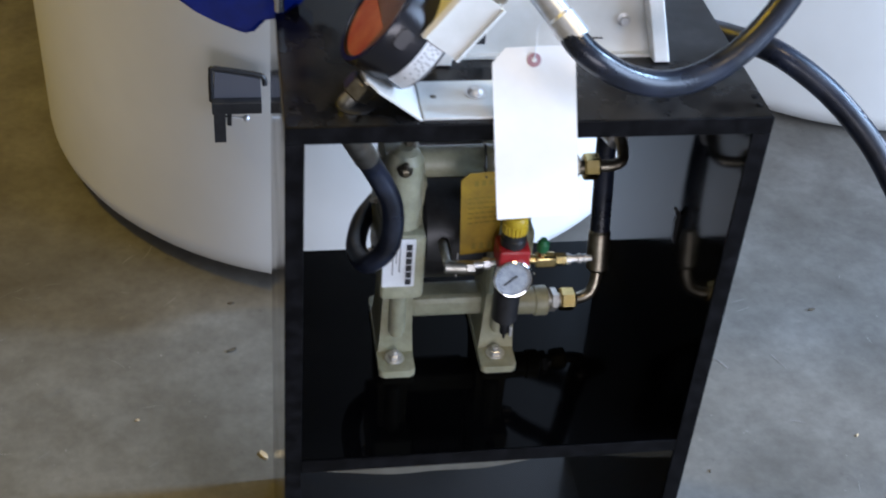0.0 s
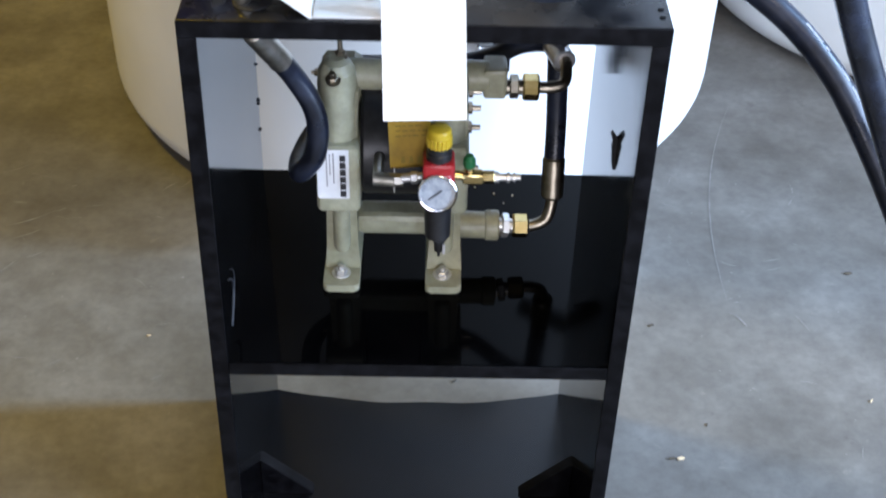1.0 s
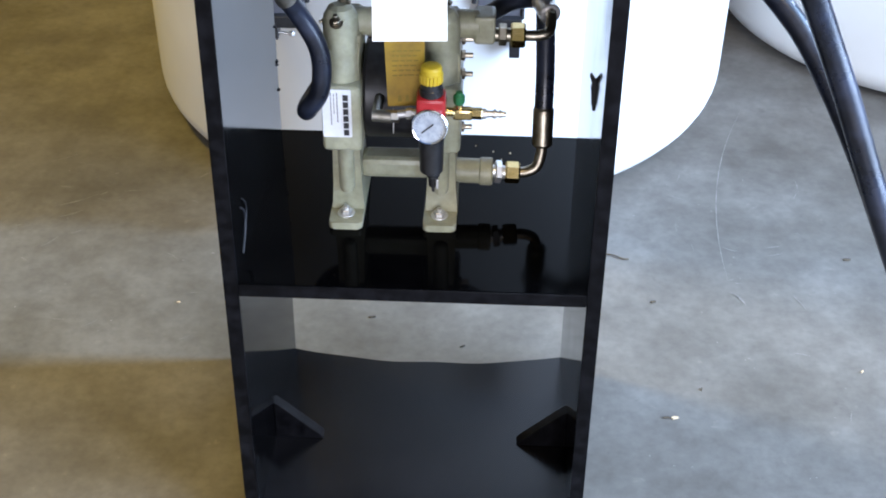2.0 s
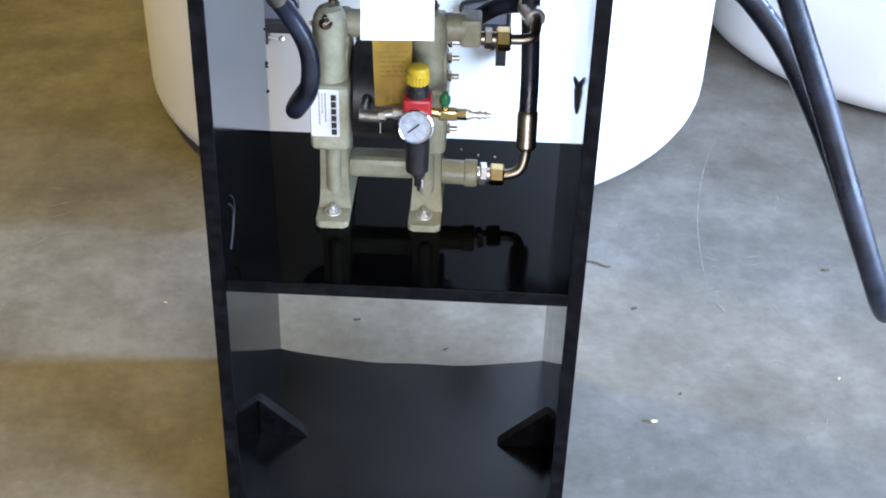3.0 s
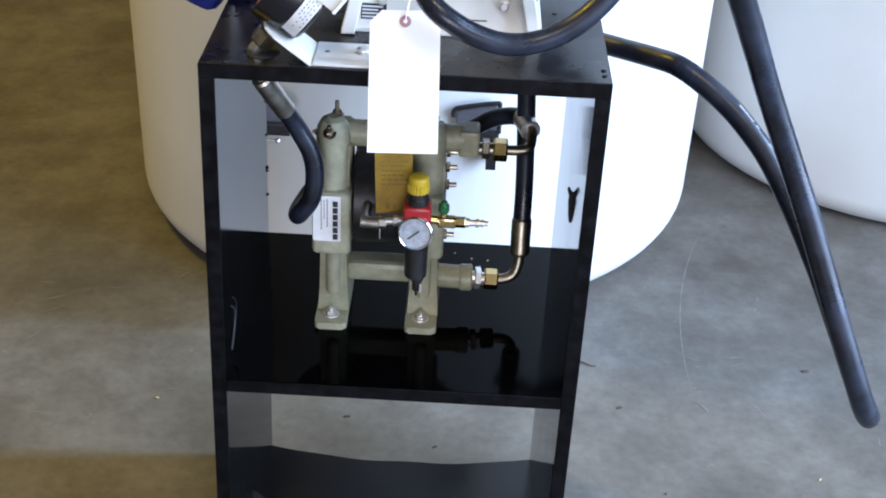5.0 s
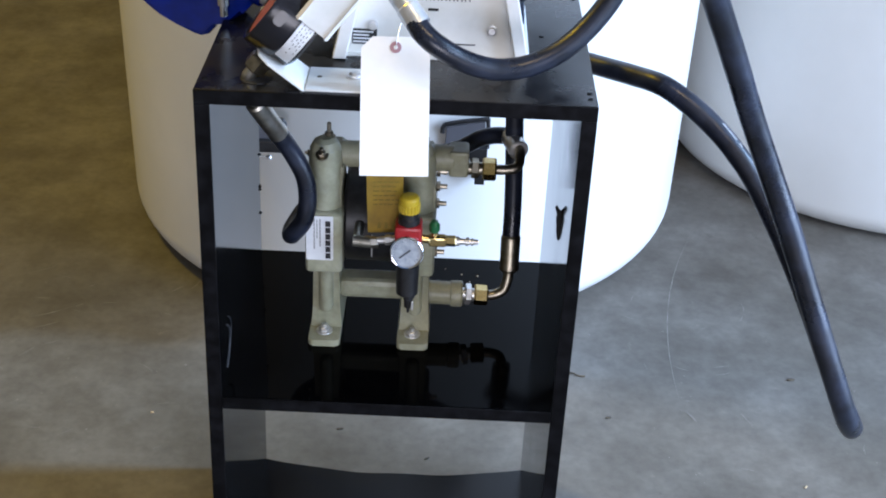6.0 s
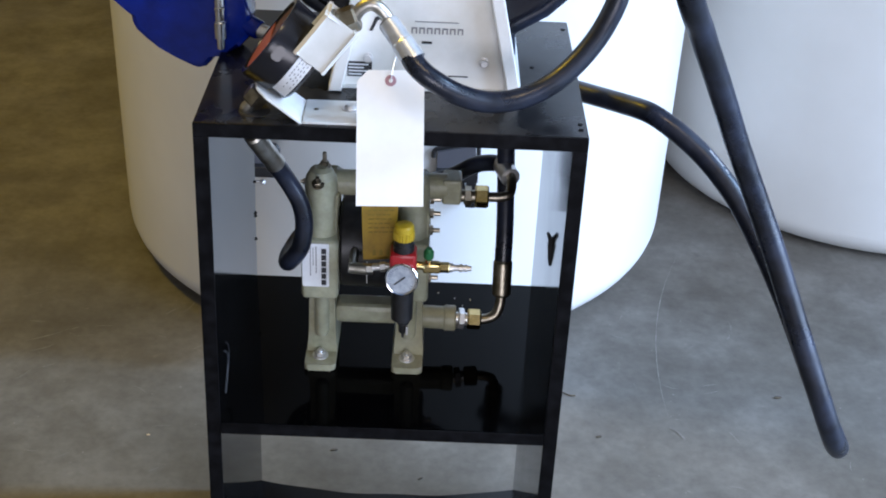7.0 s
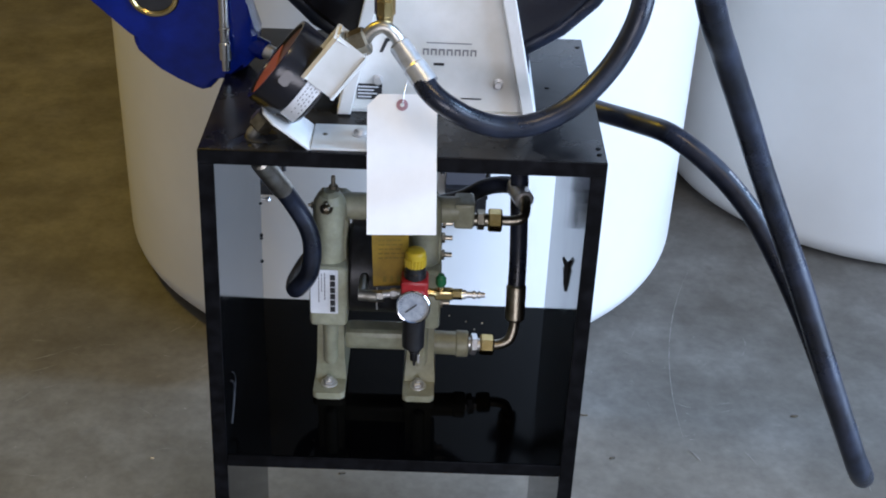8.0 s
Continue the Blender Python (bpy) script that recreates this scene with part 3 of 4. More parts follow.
def yellow_tag():
    t = thing("warning_tag", (-0.015, 0.11, 0.64), "yellow warning tag, darkened for shade, hanging on a black tie from the pump", "tag")
    m = basis((-0.037, 0.112, 0.6335), (1, 0.10, 0.0), (0.06, 0.10, 1))
    out = [(0, 0), (0.043, 0), (0.0455, 0.092), (0.038, 0.102), (0.006, 0.102), (-0.003, 0.094)]
    part("card", slab(bmesh.new(), out, 0.0008, m), YTAG, t)
    bm = bmesh.new()
    for v, u0, u1 in ((0.086, 0.012, 0.016), (0.086, 0.02, 0.024), (0.086, 0.028, 0.032)):
        slab(bm, [(u0, v), (u1, v), (u1, v + 0.006), (u0, v + 0.006)], 0.0004, m @ pose(0, 0, 0.0008))
    rnd = random.Random(3)
    for k in range(6):
        v, u = 0.070 - k * 0.0062, 0.006
        while u < 0.036:
            w = rnd.uniform(0.003, 0.008)
            slab(bm, [(u, v), (u + w, v), (u + w, v + 0.0016), (u, v + 0.0016)], 0.0003, m @ pose(0, 0, 0.0008))
            u += w + 0.0018
    for u in (0.012, 0.021, 0.030):
        slab(bm, [(u, 0.006), (u + 0.005, 0.006), (u + 0.004, 0.014), (u + 0.001, 0.014)], 0.0004, m @ pose(0, 0, 0.0008))
    part("print", bm, INK, t, "", "stuff")
    part("tie", tube(bmesh.new(), [(-0.014, 0.121, 0.73), (-0.010, 0.150, 0.726), (-0.006, 0.160, 0.712), (-0.006, 0.166, 0.7), (-0.006, 0.186, 0.694), (-0.006, 0.196, 0.713), (-0.006, 0.178, 0.733), (-0.008, 0.158, 0.728), (-0.013, 0.13, 0.735)], 0.0012, 8), PLASTIC, t, "black cable tie")


yellow_tag()


# ---- meter and bracket on the cabinet top ----
def meter():
    t = thing("meter_bracket", (-0.06, 0.04, H), "bent white steel bracket bolted to the cabinet top edge", "bracket")
    bm = bmesh.new()
    box(bm, -0.104, 0.02, 0.006, 0.070, H, H + 0.003, 0.001)
    part("base_plate", bm, WHITE, t)
    u = Vector((-0.79, 0.0, 0.61))
    bm = bmesh.new()
    slab(bm, [(0, 0), (0.052, 0.0), (0.066, 0.008), (0.072, 0.032), (0.066, 0.056), (0.052, 0.064), (0, 0.064)], 0.003, basis((-0.1035, 0.006, H + 0.0002), u, (0, 1, 0)), 0.0008)
    part("wing_plate", bm, WHITE, t)
    bm = bmesh.new()
    lathe(bm, (-0.05, 0.046, H + 0.003), (0, 0, 1), [(0, 0.0105), (0.0012, 0.0105), (0.0014, 0.0078), (0.004, 0.0074), (0.0062, 0.005), (0.0068, 0.002)], 24)
    part("bolt", bm, STEEL, t, "round-head zinc bolt")
    part("hole", lathe(bmesh.new(), (-0.0905, 0.042, H + 0.0031), (0, 0, 1), [(0, 0.003), (0.0002, 0.003)], 14), DARKSTEEL, t)
    bm = bmesh.new()
    rod(bm, (-0.05, 0.046, H - T - 0.011), (-0.05, 0.046, H - T + 0.001), 0.0045)
    part("bolt_end", bm, STEEL, t)
    # meter
    m = thing("flow_meter", (-0.12, 0.05, 0.90), "round black flow meter with a red dial tilted on its bracket", "meter")
    ax = Vector((-0.79, 0.03, 0.61)).normalized()
    c = Vector((-0.1235, 0.048, 0.952))
    part("housing", lathe(bmesh.new(), c - ax * 0.032, ax, [(0, 0.044), (0.003, 0.048), (0.024, 0.049), (0.025, 0.0515), (0.055, 0.0535), (0.059, 0.0525), (0.059, 0.048), (0.055, 0.047)], 64), HOUSING, m)
    part("dial", lathe(bmesh.new(), c + ax * 0.0225, ax, [(0, 0.047), (0.001, 0.047)], 48), DIALBROWN, m, "brown dial face")
    half = [(0.0455 * math.cos(a), 0.0455 * math.sin(a)) for a in [math.pi * i / 18 for i in range(19)]]
    part("red_sector", slab(bmesh.new(), half, 0.0008, basis(c + ax * 0.0236, (0, 1, 0), Vector((-0.61, 0.0, -0.79)))), DIALRED, m, "red half of the dial")
    f = Vector((0.1, -1, 0.25))
    f = (f - ax * f.dot(ax)).normalized()
    s = ax.cross(f)
    # label on the rim, facing the front
    bm = bmesh.new()
    rows = []
    for i in range(13):
        a = radians(-22 + 80 * i / 12)
        d = f * math.cos(a) - s * math.sin(a)
        rows.append([bm.verts.new(c + d * 0.0496 + ax * k) for k in (-0.027, -0.0095)] + [bm.verts.new(c + d * 0.0488 + ax * k) for k in (-0.0095, -0.027)])
    for a, b in zip(rows, rows[1:]):
        for k in range(4):
            bm.faces.new((a[k], a[(k + 1) % 4], b[(k + 1) % 4], b[k]))
    bm.faces.new(rows[0])
    bm.faces.new(rows[-1][::-1])
    lab = part("rating_label", bm, LABEL, m, "white label with rows of small print")
    bm = bmesh.new()
    for k, (a0, a1) in enumerate(((-14, 40), (-14, 26), (-14, 46), (-14, 22))):
        for i in range(7):
            a = radians(a0 + (a1 - a0) * i / 7)
            d = f * math.cos(a) - s * math.sin(a)
            slab(bm, [(0, 0), (0.0028, 0), (0.0028, 0.0011), (0, 0.0011)], 0.0002, basis(c + d * 0.0497 + ax * (-0.0245 + k * 0.0034), -s * math.cos(a) - f * math.sin(a), ax))
    part("print", bm, GREYINK, lab)
    # lug with a screw
    bm = bmesh.new()
    mm = basis(c + f * 0.051 - s * 0.012 + ax * 0.006, s, ax)
    slab(bm, rounded(0.018, 0.012, 0.003), 0.004, mm, 0.0006)
    part("lug", bm, HOUSING, m)
    # block and fittings
    bm = bmesh.new()
    cb = Vector((-0.075, 0.016, 0.981))
    box(bm, -0.018, 0.018, -0.0275, 0.0275, -0.016, 0.016, 0.004, m=basis(cb, ax, Vector((0.61, 0.0, 0.79))))
    part("block", bm, WHITE, m, "white painted outlet block")
    n0 = Vector((-0.069, 0.019, 0.994))
    way = Vector((0.87, 0.03, 0.40)).normalized()
    bm = bmesh.new()
    rod(bm, n0, n0 + way * 0.010, 0.0178)
    hexnut(bm, n0 + way * 0.009, n0 + way * 0.031, 0.0158)
    part("outlet_nut", bm, DARKSTEEL, m, "dull hex swivel nut")
    bm = bmesh.new()
    i0 = Vector((-0.158, 0.034, 0.900))
    wy = Vector((-0.62, 0.0, -0.78)).normalized()
    rod(bm, Vector((-0.146, 0.036, 0.914)), i0, 0.0085)
    hexnut(bm, i0 - wy * 0.006, i0 + wy * 0.012, 0.0145)
    part("inlet_nut", bm, DARKSTEEL, m, "worn bronze-toned inlet nut")
    part("inlet_elbow", tube(bmesh.new(), [i0 + wy * 0.010, i0 + wy * 0.018, (-0.1725, 0.035, 0.880), (-0.173, 0.040, 0.862), (-0.169, 0.048, 0.842)], 0.0078), NICKEL, m)
    return m


meter()


def top_hose():
    h = thing("outlet_hose", (0.1, -0.03, 0.93), "black rubber hose looping from the meter up to the reel", "hose", "black hoses")
    a, b = Vector((-0.0115, 0.0225, 1.007)), Vector((0.018, -0.003, 0.976))
    part("elbow", tube(bmesh.new(), [(-0.046, 0.020, 1.004), (-0.037, 0.020, 1.017), (-0.024, 0.020, 1.022), (-0.012, 0.020, 1.013), (-0.003, 0.0155, 0.999)], 0.0074), NICKEL, h, "bent dull nickel-plated elbow")
    part("ferrule", lathe(bmesh.new(), a.lerp(b, 0.1), b - a, [(0, 0.0095), (0.003, 0.0122), (0.030, 0.0124), (0.032, 0.0135), (0.056, 0.0138)], 28), STEEL, h, "crimped steel ferrule")
    part("rubber_hose", tube(bmesh.new(), [(0.016, -0.001, 0.978), (0.027, -0.014, 0.965), (0.045, -0.021, 0.952), (0.074, -0.019, 0.935), (0.108, -0.013, 0.924), (0.143, -0.004, 0.925), (0.179, 0.007, 0.939), (0.211, 0.021, 0.965), (0.238, 0.036, 1.001), (0.255, 0.049, 1.047), (0.259, 0.072, 1.106), (0.24, 0.125, 1.165), (0.186, 0.17, 1.185), (0.108, 0.19, 1.16)], 0.0125), RUBBER, h)
    bm = bmesh.new()
    lathe(bm, (-0.0235, 0.028, 1.024), (0, 0, 1), [(0, 0.0085), (0.008, 0.0095), (0.010, 0.0115), (0.026, 0.0115), (0.028, 0.0095), (0.034, 0.0095), (0.036, 0.0125), (0.060, 0.0125), (0.062, 0.010), (0.09, 0.010)], 8)
    part("swivel", bm, BRASS, h, "brass swivel coupling")


top_hose()


def reel():
    r = thing("hose_reel", (0.035, 0.2, H), "black hose reel on a tapered white steel pedestal on the cabinet", "hose reel")
    # pedestal: web and two flanges
    y0 = 0.118
    m = basis((0.0365, y0, H), (1, 0, 0), (0, 0.10, 1))
    part("web", slab(bmesh.new(), [(-0.112, 0.004), (0.112, 0.004), (0.036, 0.34), (-0.036, 0.34)], -0.003, m), WHITE, r)
    for s in (-1, 1):
        bm = bmesh.new()
        q = [(s * 0.102, 0), (s * 0.118, 0), (s * 0.042, 0.34), (s * 0.026, 0.34)]
        slab(bm, q if s > 0 else q[::-1], 0.020, m, 0.0015)
        part("flange", bm, WHITE, r)
    part("foot_plate", boxed(-0.082, 0.155, 0.112, 0.30, H, H + 0.004, 0.001), WHITE, r)
    # marks on the web
    def mark(name, u0, u1, v0, v1, mat, lab=""):
        part(name, slab(bmesh.new(), [(u0, v0), (u1, v0), (u1, v1), (u0, v1)], 0.0006, m @ pose(0, 0, 0.0005)), mat, r, lab)
    bm = bmesh.new()
    for k in range(7):
        u0 = -0.019 + k * 0.0093
        for a, b, c, d in ((0, 0.0018, 0, 0.0075), (0.0052, 0.0070, 0, 0.0075), (0.0018, 0.0052, 0.0056, 0.0075)):
            slab(bm, [(u0 + a, 0.071 + c), (u0 + b, 0.071 + c), (u0 + b, 0.071 + d), (u0 + a, 0.071 + d)], 0.0004, m @ pose(0, 0, 0.0004))
    slab(bm, [(-0.015, 0.085), (0.038, 0.085), (0.038, 0.0862), (-0.015, 0.0862)], 0.0004, m @ pose(0, 0, 0.0004))
    part("print", bm, GREYINK, r, "row of dark printed bars")
    bm = bmesh.new()
    slab(bm, [(-0.070, 0.072), (-0.066, 0.072), (-0.060, 0.085), (-0.056, 0.087), (-0.051, 0.084), (-0.050, 0.078), (-0.054, 0.075), (-0.054, 0.071), (-0.049, 0.073), (-0.0455, 0.079), (-0.048, 0.088), (-0.055, 0.0915), (-0.063, 0.089)], 0.0004, m @ pose(0, 0, 0.0004))
    part("emblem", bm, BLACKINK, r, "dark printed emblem")
    # slots are flat black strips standing for the dark in the openings
    mark("slot", -0.006, 0.0065, 0.0585, 0.0615, BLACKINK)
    mark("slot", 0.028, 0.052, 0.018, 0.0195, BLACKINK)
    for s in (-1, 1):
        bm = bmesh.new()
        q = m @ Vector((s * 0.071, 0.038, 0.0))
        lathe(bm, q, (0, -1, 0.1), [(0, 0.0065), (0.002, 0.0065), (0.0025, 0.0045), (0.006, 0.004)], 18)
        part("rivet", bm, STEEL, r)
    mark("data_plate", -0.096, -0.066, 0.014, 0.033, BLACKINK, "small black data plate with pale bars")
    bm = bmesh.new()
    for k, n in enumerate((0.9, 0.7, 0.85, 0.6)):
        v0 = 0.0285 - k * 0.0041
        slab(bm, [(-0.0945, v0), (-0.0945 + 0.027 * n, v0), (-0.0945 + 0.027 * n, v0 + 0.0018), (-0.0945, v0 + 0.0018)], 0.0003, m @ pose(0, 0, 0.0012))
    part("plate_print", bm, LABEL, r)
    # drum: two flanges and wound hose
    c = Vector((0.035, 0.165, 1.145))
    part("front_disc", lathe(bmesh.new(), c, (0, 1, 0), [(0, 0.216), (0.002, 0.221), (0.010, 0.221), (0.012, 0.216), (0.012, 0.08), (0.008, 0.03)], 72), HOUSING, r, "black pressed steel disc")
    part("rear_disc", lathe(bmesh.new(), c + Vector((0, 0.15, 0)), (0, 1, 0), [(0, 0.242), (0.002, 0.247), (0.010, 0.247), (0.012, 0.242)], 72), HOUSING, r, "black pressed steel disc")
    part("drum", lathe(bmesh.new(), c + Vector((0, 0.012, 0)), (0, 1, 0), [(0, 0.09), (0.138, 0.09)], 40), HOUSING, r)
    bm = bmesh.new()
    line = []
    for layer, rad in ((0, 0.155), (1, 0.18), (2, 0.205), (3, 0.234)):
        for i in range(5 * 28):
            a = 2 * math.pi * i / 28
            u = i / (5 * 28)
            u = u if layer % 2 == 0 else 1 - u
            line.append(c + Vector((rad * math.cos(a), 0.026 + 0.11 * u, rad * math.sin(a))))
    tube(bm, line, 0.0118, 20, 1)
    part("wound_hose", bm, RUBBER, r, "black rubber hose wound on the drum")
    return r


reel()


def loop_hose():
    h = thing("delivery_hose", (0.6, 0.0, 0.42), "long black rubber hose hanging in a loop beside the cabinet", "hose", "black hoses")
    pts = [(0.15, 0.455, 0.755), (0.225, 0.415, 0.763), (0.282, 0.362, 0.771), (0.316, 0.323, 0.778), (0.347, 0.288, 0.782), (0.38, 0.268, 0.768), (0.414, 0.248, 0.746), (0.444, 0.226, 0.72), (0.471, 0.205, 0.69), (0.5, 0.178, 0.646),
           (0.528, 0.15, 0.598), (0.552, 0.122, 0.551), (0.579, 0.094, 0.493), (0.605, 0.066, 0.436), (0.618, 0.036, 0.411), (0.602, 0.014, 0.438), (0.583, 0.006, 0.479), (0.55, 0.014, 0.553), (0.517, 0.026, 0.629), (0.483, 0.036, 0.708),
           (0.448, 0.04, 0.783), (0.411, 0.032, 0.861), (0.375, 0.01, 0.941), (0.336, -0.03, 1.023), (0.299, -0.085, 1.104), (0.225, -0.14, 1.32), (0.18, -0.08, 1.39), (0.12, 0.05, 1.44), (0.07, 0.17, 1.44), (0.04, 0.24, 1.38)]
    rub = part("rubber_hose", tube(bmesh.new(), pts, 0.0148, 20), RUBBER, h)
    line = spline(pts, 8)
    bm = bmesh.new()
    rnd = random.Random(5)
    for i in range(44, 68):
        for u in ((0.0, 0.5) if rnd.random() < 0.45 else ()):
            p = line[i].lerp(line[i + 1], u)
            way = (line[i + 1] - line[i]).normalized()
            out = Vector((0.35, -0.35, 0.87))
            out = (out - way * out.dot(way)).normalized()
            w = rnd.uniform(0.0006, 0.0022)
            slab(bm, [(-w, -0.0022), (w, -0.0022), (w, rnd.uniform(-0.001, 0.0022)), (-w, 0.002)], 0.0003, basis(p + out * 0.0147, way, out.cross(way)))
    part("print", bm, GREYINK, rub, "worn white print", "stuff")
    return h


loop_hose()


def paper_tag():
    t = thing("paper_tag", (0.0, -0.01, 0.80), "blank white card tag hanging on a wire from the hose", "tag")
    m = basis((-0.0375, -0.044, 0.800), (1, 0.02, 0.022), (0.0, 0.52, 0.96))
    w, hgt = 0.078, 0.157
    out = [(0, 0), (w, 0), (w, hgt - 0.013), (w - 0.013, hgt), (0.013, hgt), (0, hgt - 0.013)]
    part("card", slab(bmesh.new(), out, 0.0006, m), PAPER, t)
    bm = bmesh.new()
    lathe(bm, m @ Vector((w / 2, hgt - 0.012, 0.0006)), m.to_3x3() @ Vector((0, 0, 1)), [(0, 0.0065), (0.0004, 0.0065)], 24)
    part("eyelet", bm, EYELET, t, "reddish reinforced eyelet")
    bm = bmesh.new()
    lathe(bm, m @ Vector((w / 2, hgt - 0.012, 0.0011)), m.to_3x3() @ Vector((0, 0, 1)), [(0, 0.0024), (0.0003, 0.0024)], 16)
    part("hole", bm, PAPER, t)
    q = m @ Vector((w / 2, hgt - 0.012, 0.0016))
    part("wire", tube(bmesh.new(), [q, q + Vector((0.002, 0.006, 0.012)), q + Vector((0.006, 0.018, 0.026)), (0.014, 0.01, 0.992)], 0.0005, 6), STEEL, t, "thin steel wire")


paper_tag()


# ---- blue nozzle ----
def nozzle():
    y = 0.235
    n = thing("oil_nozzle", (-0.27, y, 0.85), "blue plastic oil nozzle with a chrome spout tube beside the cabinet", "nozzle")
    m = basis((0, y + 0.024, 0), (1, 0, 0), (0, 0, 1))
    out = [(-0.268, 0.855), (-0.260, 0.8525), (-0.250, 0.855), (-0.240, 0.866), (-0.234, 0.878), (-0.205, 0.884), (-0.19, 0.90), (-0.188, 0.93), (-0.2, 0.97), (-0.21, 1.02), (-0.225, 1.08), (-0.28, 1.10), (-0.37, 1.08), (-0.44, 1.02), (-0.40, 0.978), (-0.339, 0.931), (-0.3425, 0.922), (-0.342, 0.913), (-0.338, 0.903), (-0.326, 0.891), (-0.310, 0.881), (-0.290, 0.869)]
    part("body", slab(bmesh.new(), out, 0.048, m, 0.007), BLUE, n)
    bm = bmesh.new()
    tube(bm, [(-0.312 + 0.028 * math.cos(a), y - 0.026, 0.978 + 0.024 * math.sin(a)) for a in [2 * math.pi * i / 12 for i in range(13)]], 0.004, 8, 3)
    part("guard_ring", bm, BRASS, n, "bright metal ring")
    # black disc stands for the dark of the opening inside the ring
    part("ring_inside", lathe(bmesh.new(), (-0.312, y - 0.024, 0.978), (0, -1, 0), [(0, 0.026), (0.001, 0.026)], 24), PLASTIC, n)
    bm = bmesh.new()
    lathe(bm, (-0.2265, y - 0.036, H + 0.010), (0, 0, 1), [(0, 0.0055), (0.014, 0.0058), (0.015, 0.0085), (0.036, 0.0085), (0.038, 0.0068), (0.052, 0.0068), (0.053, 0.0078), (0.056, 0.0078), (0.057, 0.0068), (0.2, 0.0068)], 20)
    part("spout_tube", bm, CHROME, n, "chrome spout tube with a hex collar")
    bm = bmesh.new()
    rod(bm, (-0.20, y - 0.01, 0.915), (-0.178, y - 0.02, 0.908), 0.013)
    part("inlet_collar", bm, BLUE, n)
    bm = bmesh.new()
    rod(bm, (-0.180, y - 0.02, 0.909), (-0.168, y - 0.024, 0.906), 0.009)
    part("inlet_stub", bm, STEEL, n)


nozzle()


# ---- clamps on the tank ----
def clamp(x, z, s, label):
    y = 0.765
    c = thing("clamp_bracket", (x, y, z), label, "clamp", "clamps on the tank")
    m = basis((x, y + 0.02, z), (s, 0, 0), (0, 0, 1))
    sg = 1 if s > 0 else -1
    def sl(name, o, t, mat, off=0.0, lab=""):
        part(name, slab(bmesh.new(), o if s > 0 else o, t * sg, m @ pose(0, 0, off * sg), 0.0008), mat, c, lab)
    sl("plate", [(0.003, 0.068), (0.076, 0.068), (0.075, 0.104), (0.006, 0.119)], 0.020, material("grey_rubber_pad", (0.10, 0.10, 0.115), 0.5), 0.0, "dark grey pad")
    part("rim", tube(bmesh.new(), [m @ Vector(q) for q in ((0.0, 0.066, 0.018 * sg), (0.001, 0.115, 0.018 * sg), (0.008, 0.123, 0.018 * sg), (0.068, 0.112, 0.018 * sg), (0.080, 0.106, 0.018 * sg), (0.082, 0.093, 0.018 * sg))], 0.0042, 10), PLASTIC, c)
    sl("bar", [(0.0, 0.052), (0.076, 0.052), (0.076, 0.072), (0.0, 0.072)], 0.036, PLASTIC)
    sl("stem", [(0.002, 0.0), (0.020, 0.0), (0.020, 0.053), (0.002, 0.053)], 0.036, PLASTIC)
    sl("jaw", [(0.022, 0.028), (0.029, 0.026), (0.030, 0.053), (0.024, 0.053)], 0.03, PLASTIC)
    a, b = m @ Vector((0.018, 0.036, 0.018 * sg)), m @ Vector((0.052, 0.033, 0.018 * sg))
    bm = bmesh.new()
    rod(bm, a, b, 0.0022)
    bmesh.ops.create_uvsphere(bm, u_segments=16, v_segments=10, radius=0.0055, matrix=Matrix.Translation(b))
    part("thumb_screw", bm, STEEL, c, "bright ball-ended thumb screw")
    bm = bmesh.new()
    box(bm, min(x + s * 0.004, x + s * 0.02), max(x + s * 0.004, x + s * 0.02), y + 0.016, y + 0.11, z + 0.01, z + 0.025, 0.002)
    part("rear_arm", bm, PLASTIC, c)


clamp(-0.312, 0.360, 1, "black clamp bracket with a thumb screw fixed on the white tank")
clamp(0.134, 0.366, -1, "black clamp bracket fixed on the tank behind the pump")


# ---- small things ----
def clip():
    bm = bmesh.new()
    m = basis((W / 2 - T, 0.130, 0.655), (1, 0, 0), (0, 0, 1))
    slab(bm, [(-0.002, -0.027), (0.0, -0.028), (0.0, 0.014), (-0.0012, 0.015), (-0.0058, 0.022), (-0.0078, 0.019), (-0.0046, 0.009), (-0.0056, 0.003), (-0.0046, -0.006), (-0.0038, -0.018)], 0.006, m)
    single("cable_clip", bm, PLASTIC, "small black plastic clip stuck to the cabinet side", "clip", base=(W / 2 - T, 0.127, 0.655))


clip()


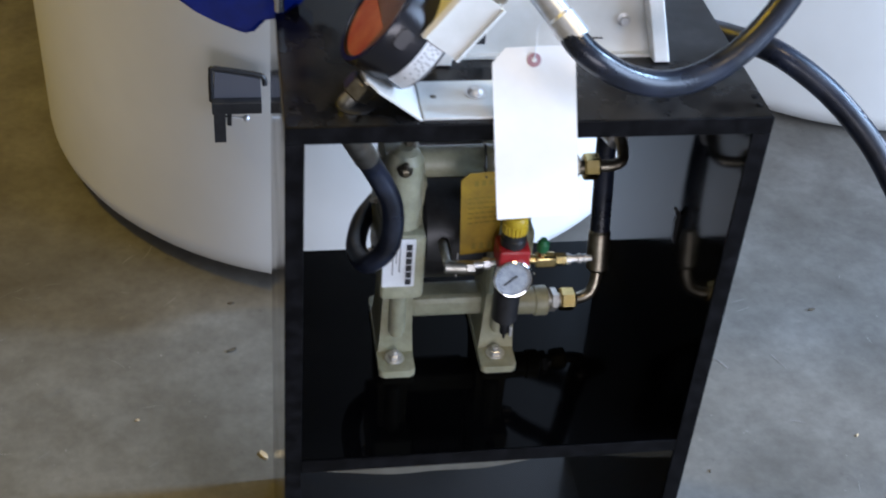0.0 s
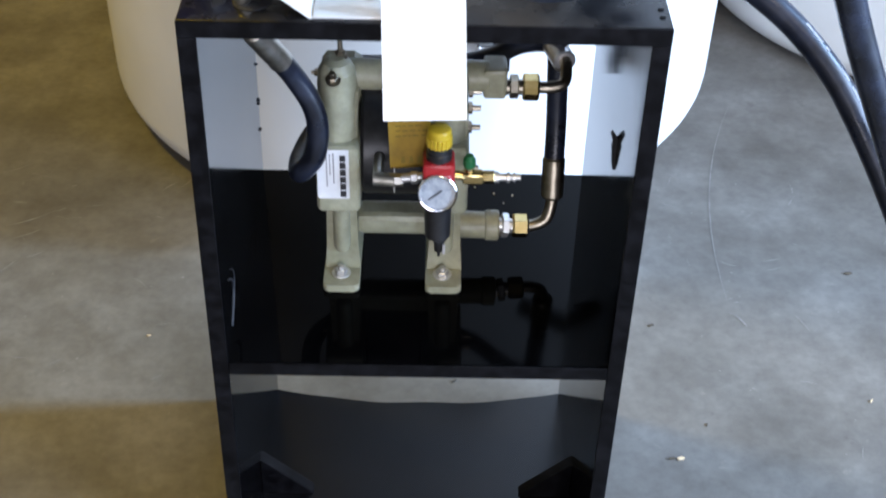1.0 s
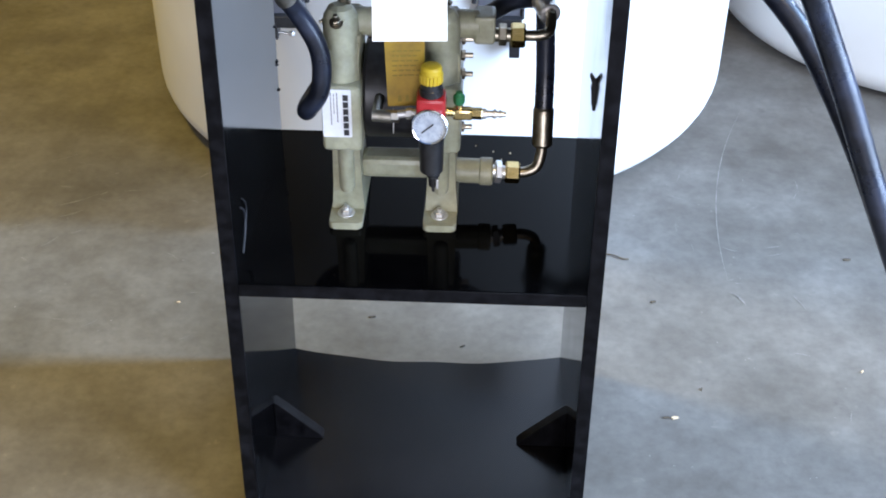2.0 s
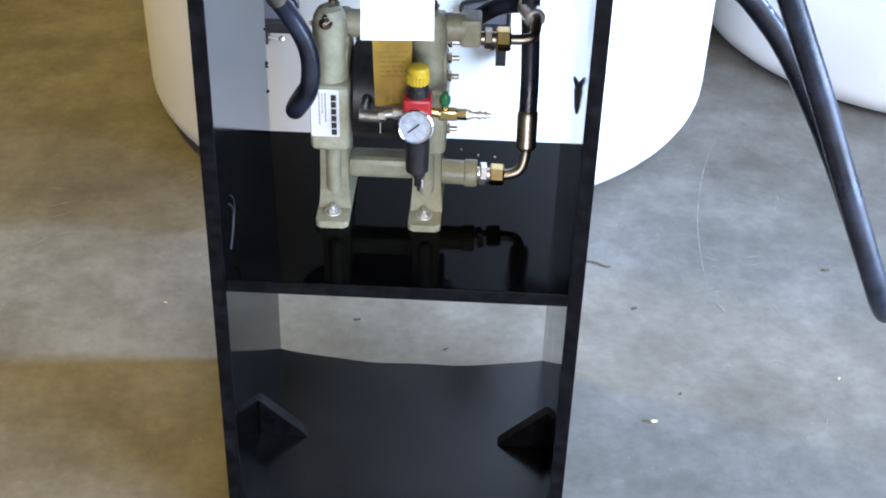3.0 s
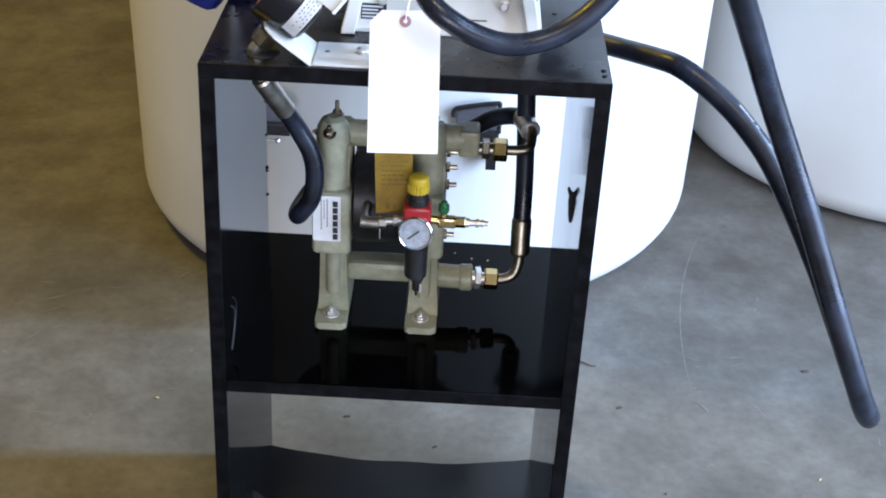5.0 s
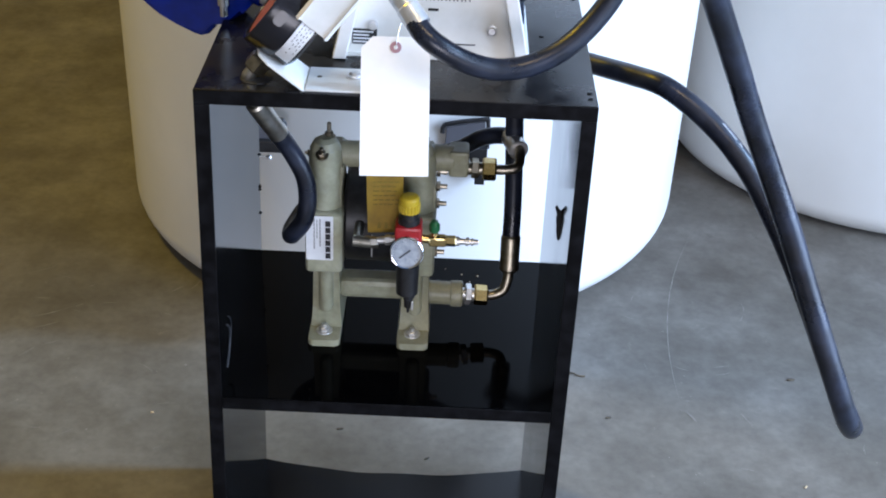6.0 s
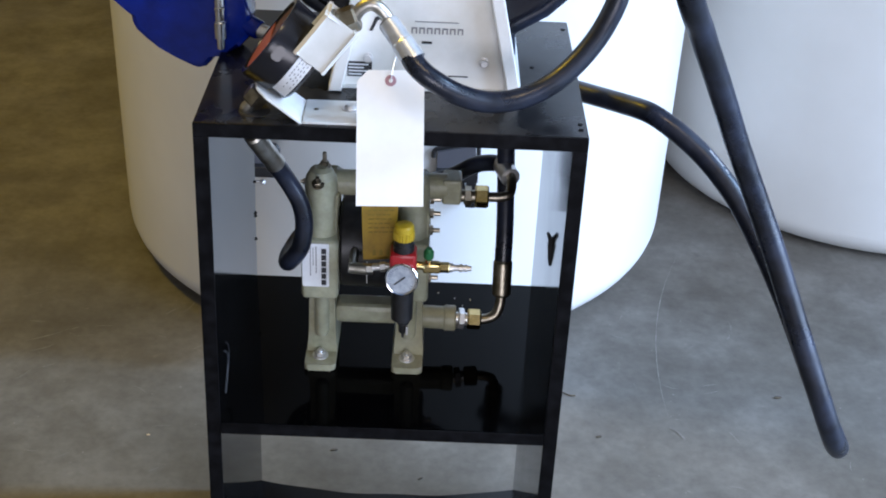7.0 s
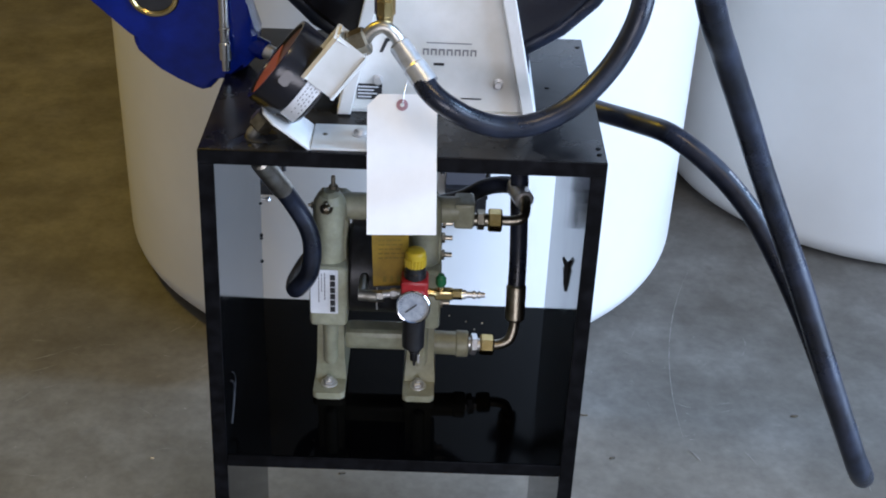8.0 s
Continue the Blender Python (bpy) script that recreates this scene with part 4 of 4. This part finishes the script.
def debris():
    rnd = random.Random(11)
    def leaf(name, x, y, size, mat, label, turn):
        bm = bmesh.new()
        out = []
        for i in range(9):
            a = 2 * math.pi * i / 9
            out.append((size * math.cos(a) * rnd.uniform(0.7, 1.1), size * 0.35 * math.sin(a) * rnd.uniform(0.6, 1.2)))
        slab(bm, out, 0.0015 + size * 0.12, pose(x, y, 0.0006, 2, 3, turn))
        single(name, bm, mat, label, "debris", base=(x, y, 0), group="floor litter")
    dark, pale = "dark scrap of dry leaf lying on concrete", "pale wood chip lying on the concrete floor"
    for x, y, s, t in ((0.379, 0.552, 0.006, 20), (0.742, 0.695, 0.009, 5), (-0.107, 0.485, 0.006, 10), (0.051, 0.415, 0.005, 40), (-0.297, 0.66, 0.010, 30), (0.439, 0.329, 0.004, 80), (-0.298, 0.78, 0.006, 10), (0.376, 0.259, 0.006, 10)):
        leaf("leaf_scrap", x, y, s, DEBRIS, dark, t)
    for x, y, s, t in ((0.389, 0.259, 0.007, 10), (-0.252, 0.418, 0.011, -50), (0.707, 0.385, 0.004, 50), (-0.447, 0.508, 0.004, 0)):
        leaf("wood_chip", x, y, s, CHIP, pale, t)


debris()


def hair():
    single("twig", tube(bmesh.new(), [(0.300, 0.690, 0.0018), (0.318, 0.684, 0.003), (0.334, 0.676, 0.0018), (0.345, 0.676, 0.0016)], 0.0014, 8, 4), DEBRIS, "thin dry brown twig lying on the concrete floor", "debris", group="floor litter", base=(0.32, 0.68, 0))


hair()


def shavings():
    # small white specks on the shelf top
    for x, y, k in ((0.092, 0.323, 0.0016), (0.116, 0.320, 0.0019), (0.067, 0.337, 0.0012), (0.104, 0.303, 0.0011)):
        bm = bmesh.new()
        slab(bm, [(-k, -0.4 * k), (0.3 * k, -0.7 * k), (k, 0.2 * k), (0, 0.6 * k)], 0.0012, pose(x, y, SHELF + 0.0002, 0, 0, 900 * x))
        single("pale_speck", bm, LABEL, "tiny white speck on the black shelf", "debris", group="shavings on the shelf", base=(x, y, SHELF))


shavings()


def scratches():
    rnd = random.Random(21)
    bm = bmesh.new()

    def stroke(x, y, length, turn, width, bend):
        a, n = radians(turn), 10
        left, right = [], []
        for i in range(n + 1):
            u = i / n
            t = a + radians(bend) * u
            w = width * (0.25 + math.sin(math.pi * u)) * rnd.uniform(0.6, 1.2)
            left.append((x - w * math.sin(t), y + w * math.cos(t)))
            right.append((x + w * math.sin(t), y - w * math.cos(t)))
            x, y = x + length / n * math.cos(t), y + length / n * math.sin(t)
        vs = [[bm.verts.new((p[0], p[1], 0.0008)) for p in row] for row in (left, right)]
        for i in range(n):
            bm.faces.new((vs[0][i], vs[1][i], vs[1][i + 1], vs[0][i + 1]))

    for k in range(20):
        stroke(rnd.uniform(0.36, 0.85), rnd.uniform(0.25, 1.0), rnd.uniform(0.008, 0.035), rnd.uniform(0, 180), rnd.uniform(0.0003, 0.0007), rnd.uniform(-40, 40))
    for k in range(22):
        stroke(rnd.uniform(-0.85, -0.32), rnd.uniform(0.4, 1.05), rnd.uniform(0.01, 0.05), rnd.uniform(-30, 60), rnd.uniform(0.0003, 0.0008), rnd.uniform(-40, 40))
    for k in range(70):
        side = rnd.choice((-1, 1))
        stroke(side * rnd.uniform(0.3, 0.9), rnd.uniform(0.1, 1.0), rnd.uniform(0.002, 0.005), rnd.uniform(0, 180), rnd.uniform(0.0006, 0.0012), 0)
    stroke(0.541, 0.553, 0.036, 112, 0.0016, 14)
    stroke(0.531, 0.572, 0.022, 128, 0.0010, 20)
    stroke(0.644, 0.545, 0.042, 110, 0.0008, 8)
    stroke(0.518, 0.62, 0.62, 92, 0.0008, -26)
    stroke(0.60, 0.70, 0.03, 10, 0.0006, 20)
    for x, y, n, w in ((-0.75, 0.79, 0.09, 0.0009), (-0.73, 0.755, 0.05, 0.0008), (-0.70, 0.70, 0.04, 0.0006), (-0.60, 0.57, 0.05, 0.0007), (-0.80, 0.95, 0.06, 0.0006)):
        stroke(x, y, n, 20, w, 25)
    single("floor_scratches", bm, PALE, "pale scratches and specks on the concrete floor", "scratches", "stuff")


scratches()
